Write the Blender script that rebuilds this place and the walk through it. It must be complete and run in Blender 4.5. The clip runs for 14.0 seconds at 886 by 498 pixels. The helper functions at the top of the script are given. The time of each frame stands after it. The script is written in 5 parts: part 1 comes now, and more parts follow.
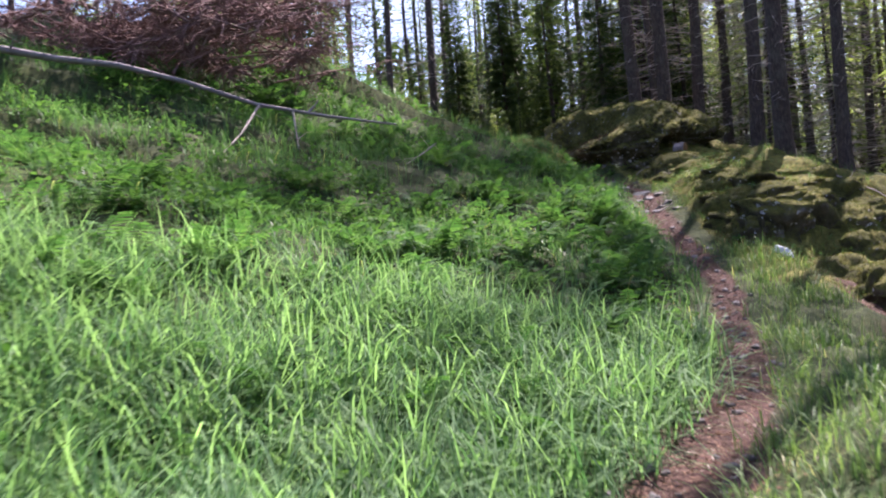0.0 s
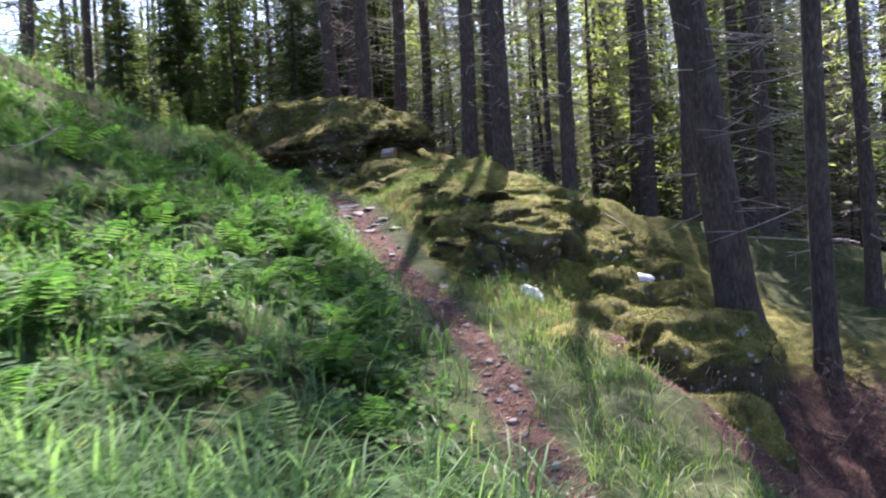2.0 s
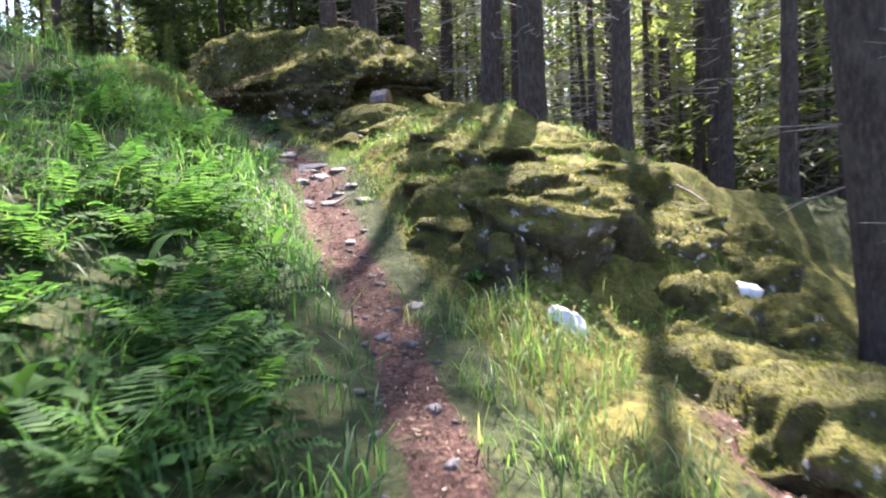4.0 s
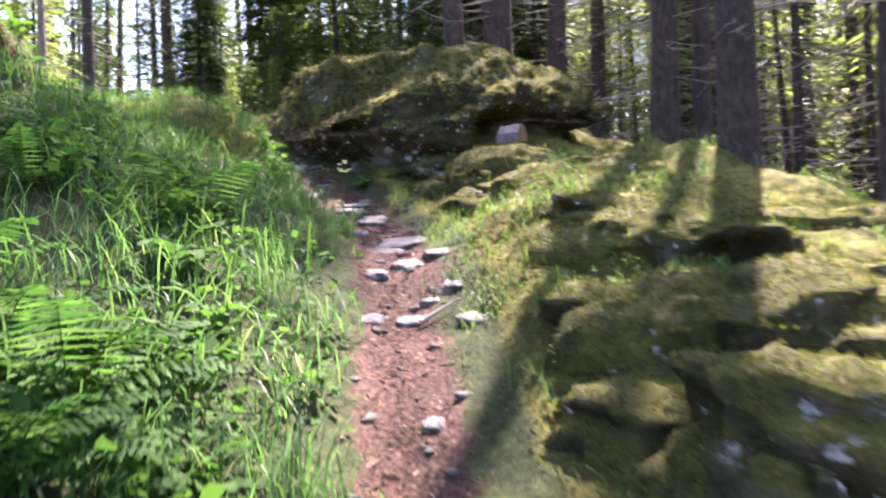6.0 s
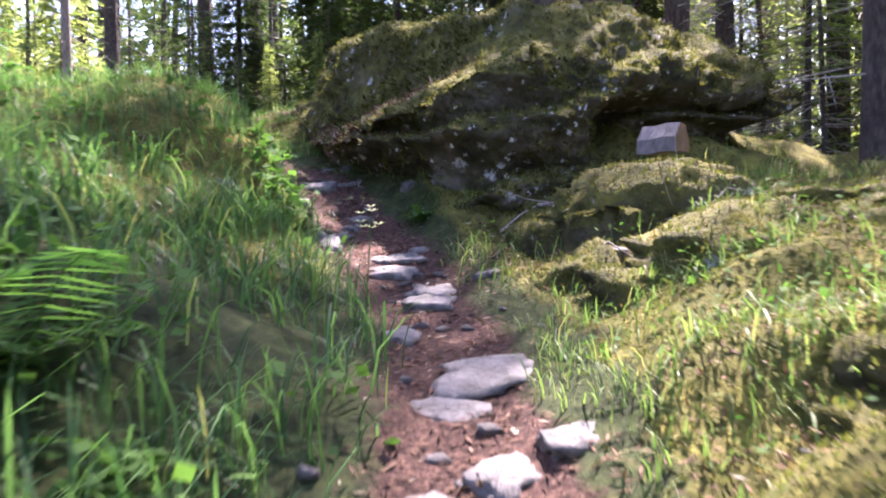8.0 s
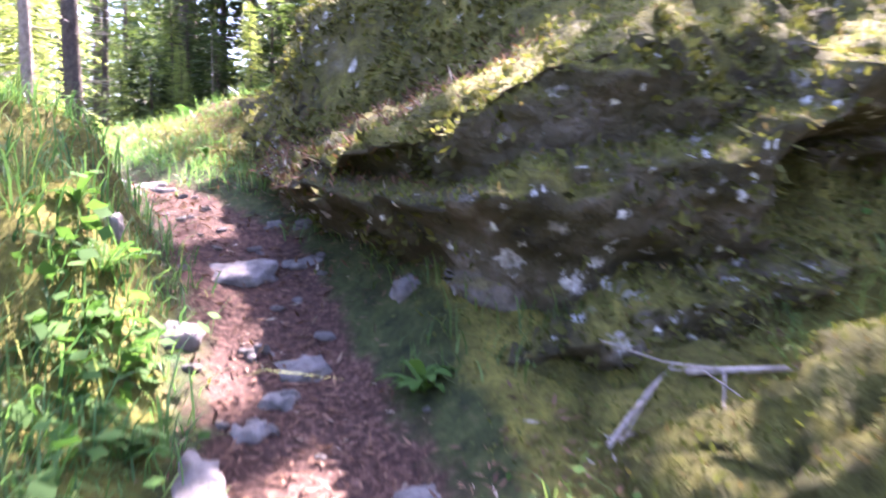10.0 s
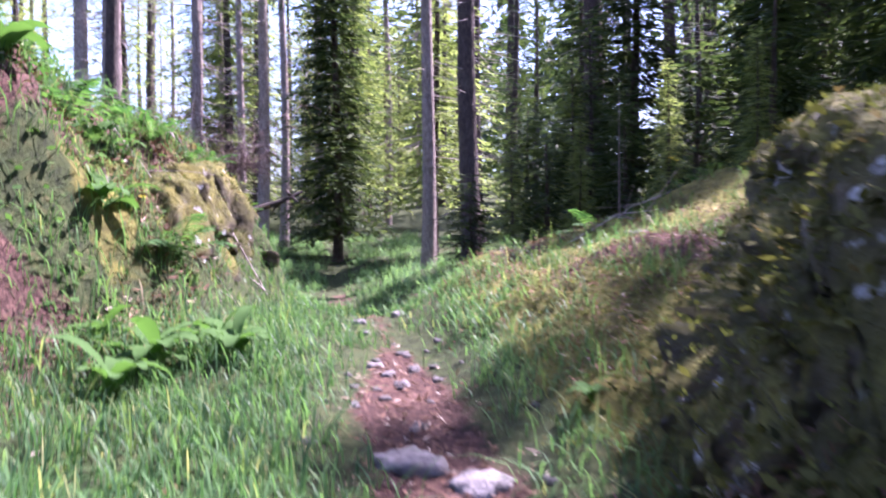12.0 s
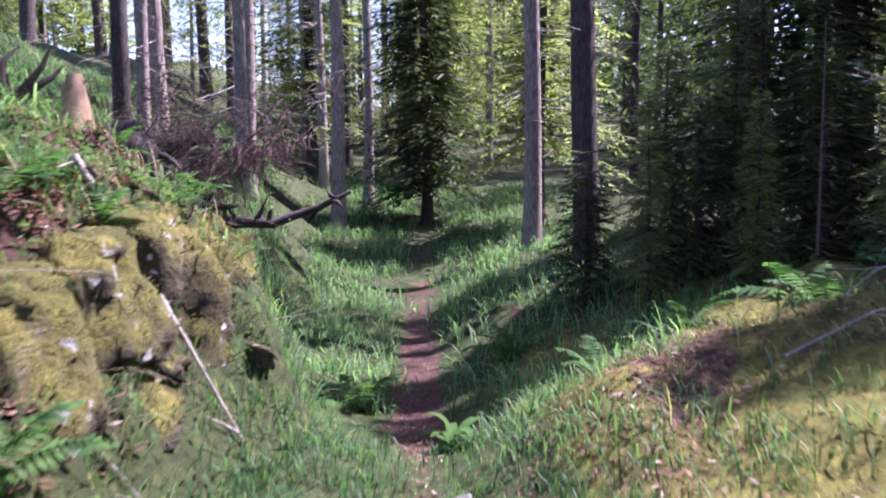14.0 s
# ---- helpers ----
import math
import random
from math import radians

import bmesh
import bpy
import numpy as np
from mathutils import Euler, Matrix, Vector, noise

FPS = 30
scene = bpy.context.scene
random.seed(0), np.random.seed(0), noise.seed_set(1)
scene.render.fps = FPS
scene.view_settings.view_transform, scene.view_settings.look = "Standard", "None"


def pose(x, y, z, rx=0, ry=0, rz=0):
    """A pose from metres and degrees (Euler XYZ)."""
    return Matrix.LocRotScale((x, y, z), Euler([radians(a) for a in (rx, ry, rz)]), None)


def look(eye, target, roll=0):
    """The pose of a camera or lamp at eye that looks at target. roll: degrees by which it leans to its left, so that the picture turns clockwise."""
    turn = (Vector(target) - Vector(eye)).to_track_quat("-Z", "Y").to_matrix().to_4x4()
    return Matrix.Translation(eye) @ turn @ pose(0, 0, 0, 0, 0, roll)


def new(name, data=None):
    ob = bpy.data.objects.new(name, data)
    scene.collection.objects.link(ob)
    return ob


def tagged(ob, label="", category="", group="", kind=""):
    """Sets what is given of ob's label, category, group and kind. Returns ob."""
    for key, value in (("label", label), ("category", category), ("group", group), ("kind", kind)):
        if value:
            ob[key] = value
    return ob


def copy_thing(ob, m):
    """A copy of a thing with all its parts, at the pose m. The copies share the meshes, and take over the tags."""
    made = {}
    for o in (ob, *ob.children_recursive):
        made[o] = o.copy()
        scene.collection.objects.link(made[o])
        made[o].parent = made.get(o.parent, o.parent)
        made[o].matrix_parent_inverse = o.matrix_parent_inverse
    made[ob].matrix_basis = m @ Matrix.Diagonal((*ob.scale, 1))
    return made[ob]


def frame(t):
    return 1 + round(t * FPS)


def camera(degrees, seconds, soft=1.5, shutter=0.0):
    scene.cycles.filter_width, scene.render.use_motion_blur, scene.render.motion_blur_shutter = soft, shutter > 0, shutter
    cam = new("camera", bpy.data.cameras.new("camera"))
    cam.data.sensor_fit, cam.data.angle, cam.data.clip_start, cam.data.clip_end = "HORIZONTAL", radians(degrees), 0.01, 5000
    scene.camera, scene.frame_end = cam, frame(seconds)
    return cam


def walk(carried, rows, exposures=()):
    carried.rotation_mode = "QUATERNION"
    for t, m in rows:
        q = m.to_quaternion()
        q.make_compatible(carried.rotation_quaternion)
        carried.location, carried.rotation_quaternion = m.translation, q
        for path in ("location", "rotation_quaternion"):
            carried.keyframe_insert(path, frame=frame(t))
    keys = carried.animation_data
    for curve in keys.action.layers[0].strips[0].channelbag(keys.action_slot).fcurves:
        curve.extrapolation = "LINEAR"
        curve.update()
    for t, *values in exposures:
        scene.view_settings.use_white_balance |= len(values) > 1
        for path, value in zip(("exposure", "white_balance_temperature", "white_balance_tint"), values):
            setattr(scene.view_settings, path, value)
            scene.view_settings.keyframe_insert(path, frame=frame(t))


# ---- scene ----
cam = camera(55.5, 14.0, soft=2.0, shutter=0.5)
PATH = [
    (0, (0.044, -0.1, 1.347), (0.042, 1.899, 1.411), -4.3),
    (0.5, (-0.039, 0.839, 1.433), (0.045, 2.836, 1.505), -4.7),
    (1, (0.013, 1.662, 1.593), (0.267, 3.646, 1.597), -4.9),
    (1.5, (0.129, 2.407, 1.748), (0.695, 4.325, 1.688), -4.1),
    (2, (0.418, 3.129, 1.793), (1.15, 4.991, 1.807), -3.4),
    (2.2, (0.533, 3.435, 1.811), (1.292, 5.285, 1.779), -2.7),
    (4.3, (2.34, 6.923, 2.015), (2.935, 8.831, 1.946), -1.8),
    (4.5, (2.46, 7.235, 2.04), (2.998, 9.161, 1.98), -1.6),
    (5, (2.747, 7.977, 2.165), (3.235, 9.916, 2.141), -1.9),
    (5.5, (2.986, 8.828, 2.31), (3.39, 10.787, 2.266), -1.4),
    (6, (3.123, 9.665, 2.479), (3.454, 11.637, 2.508), -1.9),
    (6.5, (3.223, 10.451, 2.631), (3.376, 12.445, 2.666), -1.3),
    (7, (3.282, 11.125, 2.792), (3.438, 13.119, 2.82), -1.5),
    (7.2, (3.321, 11.446, 2.844), (3.463, 13.44, 2.881), -1.6),
    (9.3, (3.573, 14.655, 3.522), (3.801, 16.639, 3.43), 0.0),
    (9.5, (3.594, 14.908, 3.598), (3.806, 16.894, 3.503), -0.1),
    (10, (3.673, 15.536, 3.766), (3.785, 17.53, 3.669), -0.6),
    (10.5, (3.734, 16.175, 3.982), (3.561, 18.165, 3.886), 0.4),
    (11, (3.645, 16.764, 4.178), (3.199, 18.713, 4.15), 1.8),
    (11.4, (3.566, 17.246, 4.294), (2.924, 19.139, 4.233), 1.5),
    (11.5, (3.496, 17.475, 4.368), (2.797, 19.348, 4.326), 3.9),
    (12, (3.195, 18.113, 4.652), (2.379, 19.939, 4.629), -0.2),
    (12.5, (2.921, 18.668, 4.874), (2.038, 20.462, 4.86), -0.6),
    (13, (2.721, 19.214, 5.104), (1.666, 20.906, 4.952), -1.3),
    (13.5, (2.426, 19.883, 5.24), (1.399, 21.589, 5.056), -0.3),
    (14, (2.128, 20.536, 5.401), (1.092, 22.232, 5.183), -0.6),
]
EXPOSURES = [(0.0, 1.95, 6000, 33), (2.2, 2.5, 6000, 30), (4.3, 3.1, 6250, 27), (5.0, 3.15, 6300, 31), (7.2, 3.1, 6200, 38), (9.5, 3.8, 6050, 42), (10.2, 4.3, 6050, 46), (11.0, 4.05, 5900, 50), (11.5, 3.25, 5700, 54), (12.0, 2.65, 5460, 53), (12.5, 2.22, 5580, 55), (14.0, 2.2, 5410, 49)]
walk(cam, [(t, look(eye, target, roll)) for t, eye, target, roll in PATH], EXPOSURES)

# ---- world and sun ----
SUN_AZ, SUN_EL = 30.0, 56.0          # degrees: azimuth from +y towards +x, height
sun_way = Vector((math.sin(radians(SUN_AZ)) * math.cos(radians(SUN_EL)), math.cos(radians(SUN_AZ)) * math.cos(radians(SUN_EL)), math.sin(radians(SUN_EL))))
world = bpy.data.worlds.new("sky")
scene.world = world
world.use_nodes = True
wn = world.node_tree
sky = wn.nodes.new("ShaderNodeTexSky")
sky.sky_type, sky.sun_disc = "NISHITA", False
sky.sun_elevation, sky.sun_rotation = radians(SUN_EL), radians(SUN_AZ)
sky.air_density, sky.dust_density = 1.0, 1.5
back = wn.nodes["Background"]
back.inputs["Strength"].default_value = 0.088
wn.links.new(sky.outputs[0], back.inputs[0])
sun = new("sun", bpy.data.lights.new("sun", "SUN"))
sun.data.energy, sun.data.angle, sun.data.color = 5.0, radians(0.6), (1.0, 0.93, 0.80)
sun.matrix_world = look(sun_way * 60, (0, 0, 0))

rng = np.random.default_rng(7)


# ---- materials ----
def nodes_of(name):
    m = bpy.data.materials.new(name)
    m.use_nodes = True
    t = m.node_tree
    return m, t, t.nodes["Principled BSDF"]


def link(t, a, b):
    t.links.new(a, b)


def node(t, kind, **kw):
    n = t.nodes.new("ShaderNode" + kind)
    for k, v in kw.items():
        n.inputs[k.replace("_", " ")].default_value = v
    return n


def noise_node(t, scale, detail=5.0, rough=0.6, coords=None):
    n = node(t, "TexNoise", Scale=scale, Detail=detail, Roughness=rough)
    if coords is None:
        coords = t.nodes.new("ShaderNodeTexCoord").outputs["Object"]
    link(t, coords, n.inputs["Vector"])
    return n


def ramp(t, fac, stops):
    r = t.nodes.new("ShaderNodeValToRGB")
    els = r.color_ramp.elements
    while len(els) < len(stops):
        els.new(0.5)
    for e, (p, c) in zip(els, stops):
        e.position, e.color = p, (*c, 1)
    link(t, fac, r.inputs[0])
    return r.outputs[0]


def mix(t, fac, a, b, mode="MIX"):
    n = t.nodes.new("ShaderNodeMix")
    n.data_type, n.blend_type = "RGBA", mode
    for s, v in ((0, fac), (6, a), (7, b)):
        if hasattr(v, "is_linked"):
            link(t, v, n.inputs[s])
        else:
            n.inputs[s].default_value = v if s == 0 else (*v, 1)
    return n.outputs[2]


def bump(t, p, height, strength, distance):
    b = node(t, "Bump", Strength=strength, Distance=distance)
    link(t, height, b.inputs["Height"])
    link(t, b.outputs[0], p.inputs["Normal"])


def leaf_material(name, dark, light, glow=0.45, rough=0.5, dry=None, dry_at=0.9):
    """Thin leaves: varied from leaf to leaf, light shines through them."""
    m, t, p = nodes_of(name)
    geo = t.nodes.new("ShaderNodeNewGeometry")
    stops = [(0.0, dark), (dry_at - 0.03, light)]
    stops += [(dry_at, dry), (1.0, dry)] if dry else [(1.0, light)]
    c = ramp(t, geo.outputs["Random Per Island"], stops)
    big = noise_node(t, 0.9, 2.0)
    c = mix(t, 0.55, c, ramp(t, big.outputs[0], [(0.3, (0.25, 0.3, 0.2)), (0.7, (1.0, 1.0, 0.9))]), "MULTIPLY")
    link(t, c, p.inputs["Base Color"])
    p.inputs["Roughness"].default_value = rough
    p.inputs["Specular IOR Level"].default_value = 0.15
    tr = t.nodes.new("ShaderNodeBsdfTranslucent")
    tc = mix(t, 1.0, c, (1.35, 1.5, 0.85), "MULTIPLY")
    link(t, tc, tr.inputs["Color"])
    ms = t.nodes.new("ShaderNodeMixShader")
    ms.inputs[0].default_value = glow
    link(t, p.outputs[0], ms.inputs[1])
    link(t, tr.outputs[0], ms.inputs[2])
    link(t, ms.outputs[0], t.nodes["Material Output"].inputs["Surface"])
    return m


def rocky_colour(t, shift=0.0):
    a = noise_node(t, 3.0, 8.0, 0.65)
    b = noise_node(t, 22.0, 6.0, 0.6)
    c = ramp(t, a.outputs[0], [(0.32, (0.022, 0.018, 0.012)), (0.44, (0.05, 0.043, 0.02)), (0.56, (0.085, 0.07, 0.045)), (0.74, (0.25, 0.22, 0.2))])
    l = node(t, "TexVoronoi", Scale=9.0)
    link(t, t.nodes.new("ShaderNodeTexCoord").outputs["Object"], l.inputs["Vector"])
    spots = ramp(t, mix(t, 0.5, l.outputs["Distance"], b.outputs[0]), [(0.27 + shift, (1, 1, 1)), (0.33 + shift, (0, 0, 0))])
    return mix(t, spots, c, (0.62, 0.62, 0.62)), b.outputs[0]


def moss_colour(t):
    a = noise_node(t, 2.2, 5.0)
    b = noise_node(t, 60.0, 4.0, 0.7)
    c = ramp(t, a.outputs[0], [(0.3, (0.05, 0.052, 0.013)), (0.5, (0.125, 0.122, 0.03)), (0.7, (0.225, 0.205, 0.055))])
    c = mix(t, 0.8, c, ramp(t, noise_node(t, 11.0, 6.0, 0.7).outputs[0], [(0.35, (0.4, 0.38, 0.36)), (0.5, (0.95, 0.95, 0.9)), (0.66, (1.5, 1.45, 1.2))]), "MULTIPLY")
    c = mix(t, 0.7, c, ramp(t, b.outputs[0], [(0.3, (0.45, 0.43, 0.4)), (0.7, (1.25, 1.25, 1.1))]), "MULTIPLY")
    return c, b.outputs[0]


def mossy_material(name, low, high, spots=0.30, lichen_from=0.52):
    """Rock with moss on what faces up: bare below the slope low, covered above high. spots: how far each crust of lichen spreads."""
    m, t, p = nodes_of(name)
    rc, rh = rocky_colour(t)
    mc, mh = moss_colour(t)
    geo = t.nodes.new("ShaderNodeNewGeometry")
    sep = t.nodes.new("ShaderNodeSeparateXYZ")
    link(t, geo.outputs["Normal"], sep.inputs[0])
    n = noise_node(t, 4.0, 6.0, 0.65)
    s = t.nodes.new("ShaderNodeMath")
    s.operation = "MULTIPLY_ADD"
    s.inputs[1].default_value = 0.9
    link(t, n.outputs[0], s.inputs[0])
    link(t, sep.outputs["Z"], s.inputs[2])
    mr = node(t, "MapRange", From_Min=low + 0.45, From_Max=high + 0.45)
    link(t, s.outputs[0], mr.inputs["Value"])
    col = mix(t, mr.outputs[0], rc, mc)
    cell = node(t, "TexVoronoi", Scale=9.0)
    warp = noise_node(t, 17.0, 5.0, 0.7)
    tc = t.nodes.new("ShaderNodeTexCoord").outputs["Object"]
    link(t, mix(t, 0.14, tc, warp.outputs[1], "ADD"), cell.inputs["Vector"])
    patch = ramp(t, cell.outputs["Distance"], [(spots - 0.1, (1, 1, 1)), (spots + 0.02, (0, 0, 0))])
    where = ramp(t, noise_node(t, 2.3, 5.0).outputs[0], [(lichen_from, (0, 0, 0)), (lichen_from + 0.05, (1, 1, 1))])
    pick = ramp(t, cell.outputs["Color"], [(0.4, (0, 0, 0)), (0.45, (1, 1, 1))])
    steep = node(t, "MapRange", From_Min=0.7, From_Max=0.45)
    link(t, sep.outputs["Z"], steep.inputs["Value"])
    crust = mix(t, 1.0, mix(t, 1.0, patch, where, "MULTIPLY"), mix(t, 1.0, pick, steep.outputs[0], "MULTIPLY"), "MULTIPLY")
    col = mix(t, crust, col, ramp(t, rh, [(0.35, (0.2, 0.19, 0.18)), (0.6, (0.62, 0.6, 0.58))]))
    link(t, col, p.inputs["Base Color"])
    p.inputs["Roughness"].default_value = 0.9
    p.inputs["Specular IOR Level"].default_value = 0.25
    bump(t, p, mix(t, mr.outputs[0], mix(t, 0.5, rh, noise_node(t, 7.0, 6.0, 0.7).outputs[0]), mix(t, 0.5, mh, noise_node(t, 16.0, 5.0, 0.7).outputs[0])), 1.0, 0.07)
    return m


def bark_material(name, a, b, c):
    m, t, p = nodes_of(name)
    tc = t.nodes.new("ShaderNodeTexCoord")
    mp = t.nodes.new("ShaderNodeMapping")
    mp.inputs["Scale"].default_value = (1, 1, 0.3)
    link(t, tc.outputs["Object"], mp.inputs["Vector"])
    n1 = noise_node(t, 28.0, 6.0, 0.7, mp.outputs[0])
    n2 = noise_node(t, 2.5, 4.0)
    col = ramp(t, n1.outputs[0], [(0.3, a), (0.5, b), (0.72, c)])
    col = mix(t, ramp(t, n2.outputs[0], [(0.5, (0, 0, 0)), (0.75, (0.4, 0.4, 0.4))]), col, (0.13, 0.13, 0.10))
    link(t, col, p.inputs["Base Color"])
    p.inputs["Roughness"].default_value = 0.9
    bump(t, p, n1.outputs[0], 1.0, 0.02)
    return m


def ground_material():
    m, t, p = nodes_of("forest_floor")
    soil_n = noise_node(t, 40.0, 8.0, 0.75)
    soil_b = noise_node(t, 2.5, 4.0)
    soil = ramp(t, soil_n.outputs[0], [(0.3, (0.016, 0.009, 0.007)), (0.47, (0.058, 0.031, 0.024)), (0.6, (0.14, 0.08, 0.06)), (0.78, (0.36, 0.27, 0.225))])
    soil = mix(t, 0.5, soil, ramp(t, soil_b.outputs[0], [(0.35, (0.45, 0.42, 0.42)), (0.65, (1.2, 1.1, 1.05))]), "MULTIPLY")
    mc, mh = moss_colour(t)
    turf = ramp(t, noise_node(t, 14.0, 6.0, 0.7).outputs[0], [(0.3, (0.012, 0.016, 0.008)), (0.55, (0.045, 0.06, 0.018)), (0.75, (0.11, 0.10, 0.04))])
    tr = t.nodes.new("ShaderNodeAttribute")
    tr.attribute_name = "trail"
    mo = t.nodes.new("ShaderNodeAttribute")
    mo.attribute_name = "moss"
    e1 = noise_node(t, 6.0, 6.0, 0.65)
    def edge(attr):
        s = t.nodes.new("ShaderNodeMath")
        s.operation = "ADD"
        link(t, attr.outputs["Fac"], s.inputs[0])
        link(t, e1.outputs[0], s.inputs[1])
        r = node(t, "MapRange", From_Min=0.86, From_Max=1.08)
        link(t, s.outputs[0], r.inputs["Value"])
        return r.outputs[0]
    c = mix(t, edge(mo), turf, mc)
    c = mix(t, edge(tr), c, soil)
    link(t, c, p.inputs["Base Color"])
    p.inputs["Roughness"].default_value = 0.95
    p.inputs["Specular IOR Level"].default_value = 0.2
    bump(t, p, mix(t, 0.5, soil_n.outputs[0], mh), 1.0, 0.03)
    return m


def plain_material(name, dark, light, scale=20.0, rough=0.85, height=0.01, stretch=(1, 1, 1)):
    m, t, p = nodes_of(name)
    mp = t.nodes.new("ShaderNodeMapping")
    mp.inputs["Scale"].default_value = stretch
    link(t, t.nodes.new("ShaderNodeTexCoord").outputs["Object"], mp.inputs["Vector"])
    n = noise_node(t, scale, 6.0, 0.65, mp.outputs[0])
    link(t, ramp(t, n.outputs[0], [(0.3, dark), (0.7, light)]), p.inputs["Base Color"])
    p.inputs["Roughness"].default_value = rough
    bump(t, p, n.outputs[0], 0.7, height)
    return m


GROUND = ground_material()
MOSSY = mossy_material("mossy_rock", -0.6, -0.05)
CRAG = mossy_material("mossy_crag", 0.05, 0.5, 0.38, 0.53)
LEDGE = mossy_material("mossy_ledge", -0.1, 0.35)
BARE = mossy_material("bare_rock", 0.75, 1.15)
STONE = plain_material("path_stone", (0.045, 0.04, 0.036), (0.205, 0.185, 0.178), 16.0, 0.85, 0.03)
PALE_STONE = plain_material("pale_stone", (0.42, 0.42, 0.43), (0.75, 0.75, 0.76), 12.0, 0.8, 0.01)
BARK = bark_material("spruce_bark", (0.016, 0.011, 0.009), (0.055, 0.038, 0.031), (0.13, 0.095, 0.08))
PALE_BARK = bark_material("pale_bark", (0.10, 0.075, 0.06), (0.24, 0.19, 0.16), (0.42, 0.36, 0.32))
DEAD = plain_material("dead_wood", (0.16, 0.13, 0.11), (0.45, 0.39, 0.34), 30.0, 0.85, 0.008, (1, 1, 0.3))
DARK_WOOD = plain_material("dark_rotten_wood", (0.012, 0.009, 0.007), (0.05, 0.035, 0.028), 18.0, 0.95, 0.02)
RED_TWIG = plain_material("red_brown_twigs", (0.07, 0.035, 0.03), (0.26, 0.15, 0.13), 25.0, 0.9, 0.004)
DARK_TWIG = plain_material("dark_twigs", (0.025, 0.016, 0.013), (0.16, 0.10, 0.08), 25.0, 0.9, 0.004)
CUT_WOOD = plain_material("sawn_wood", (0.28, 0.17, 0.09), (0.45, 0.30, 0.17), 14.0, 0.8, 0.004)
GREY_WOOD = plain_material("weathered_wood", (0.085, 0.068, 0.066), (0.24, 0.205, 0.205), 16.0, 0.85, 0.01, (0.3, 1, 1))
GRASS = leaf_material("grass", (0.035, 0.092, 0.038), (0.135, 0.255, 0.095), 0.48, 0.45, (0.36, 0.36, 0.16), 0.992)
PALE_GRASS = leaf_material("pale_grass", (0.055, 0.115, 0.04), (0.2, 0.29, 0.10), 0.42, 0.5, (0.40, 0.38, 0.20), 0.95)
FERN = leaf_material("fern", (0.04, 0.11, 0.032), (0.12, 0.245, 0.065), 0.48, 0.7)
# Lighter copy of the grass: sunshine on clearing and glade put into its colour.
SUNLIT_GRASS = leaf_material("sunlit_grass", (0.05, 0.125, 0.055), (0.24, 0.385, 0.18), 0.5, 0.6)
BROAD = leaf_material("broad_leaf", (0.04, 0.10, 0.025), (0.10, 0.20, 0.05), 0.4, 0.8)
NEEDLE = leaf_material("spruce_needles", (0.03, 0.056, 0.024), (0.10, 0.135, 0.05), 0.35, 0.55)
# Broadleaf crowns' own light green; on spruces, sunlight put into the needles' colour.
LIT_NEEDLE_LIGHT_LEAF = leaf_material("lit_needles_light_leaves", (0.12, 0.16, 0.055), (0.32, 0.36, 0.15), 0.5, 0.55)
MOSS_SPRIG = leaf_material("moss_sprigs", (0.075, 0.085, 0.026), (0.2, 0.205, 0.062), 0.3, 0.9, (0.2, 0.14, 0.07), 0.9)
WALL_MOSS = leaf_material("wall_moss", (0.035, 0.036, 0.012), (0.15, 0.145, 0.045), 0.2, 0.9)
LITTER = leaf_material("litter", (0.055, 0.027, 0.019), (0.27, 0.15, 0.105), 0.1, 0.8, (0.48, 0.4, 0.34), 0.95)
STRAW = leaf_material("straw", (0.16, 0.12, 0.07), (0.42, 0.34, 0.22), 0.25, 0.7)
PETAL = leaf_material("petal", (0.75, 0.72, 0.6), (0.85, 0.82, 0.7), 0.3, 0.5)
YELLOW = leaf_material("yellow_petal", (0.8, 0.6, 0.02), (0.85, 0.68, 0.05), 0.3, 0.5)


# ---- mesh helpers ----
def tri_mesh(name, verts, tris, material):
    """A mesh from arrays: verts (n, 3), tris (m, 3)."""
    verts, tris = np.ascontiguousarray(verts, dtype=np.float32), np.ascontiguousarray(tris, dtype=np.int32)
    me = bpy.data.meshes.new(name)
    me.vertices.add(len(verts))
    me.vertices.foreach_set("co", verts.ravel())
    me.loops.add(tris.size)
    me.loops.foreach_set("vertex_index", tris.ravel())
    me.polygons.add(len(tris))
    me.polygons.foreach_set("loop_start", np.arange(0, tris.size, 3, dtype=np.int32))
    me.materials.append(material)
    me.update(calc_edges=True)
    me.shade_smooth()
    return me


def part(name, me, parent, label=""):
    ob = new(name, me)
    ob.parent = parent
    return tagged(ob, label)


def thing(name, place, label, category, group="", kind="", turn=0.0):
    ob = new(name)
    ob.matrix_basis = pose(*place, 0, 0, turn)
    return tagged(ob, label, category, group, kind)


def lattice(ix, iy, seed):
    h = (ix.astype(np.int64) * 374761393 + iy.astype(np.int64) * 668265263 + seed * 974634777) & 0xFFFFFFFF
    h = ((h ^ (h >> 13)) * 1274126177) & 0xFFFFFFFF
    return ((h ^ (h >> 16)) & 0xFFFF) / 65535.0


def wave(x, y, seed=0):
    """Smooth value noise, -1 to 1, one cell a metre."""
    ix, iy = np.floor(x), np.floor(y)
    fx, fy = x - ix, y - iy
    fx, fy = fx * fx * (3 - 2 * fx), fy * fy * (3 - 2 * fy)
    a, b = lattice(ix, iy, seed), lattice(ix + 1, iy, seed)
    c, d = lattice(ix, iy + 1, seed), lattice(ix + 1, iy + 1, seed)
    return 2 * ((a * (1 - fx) + b * fx) * (1 - fy) + (c * (1 - fx) + d * fx) * fy) - 1


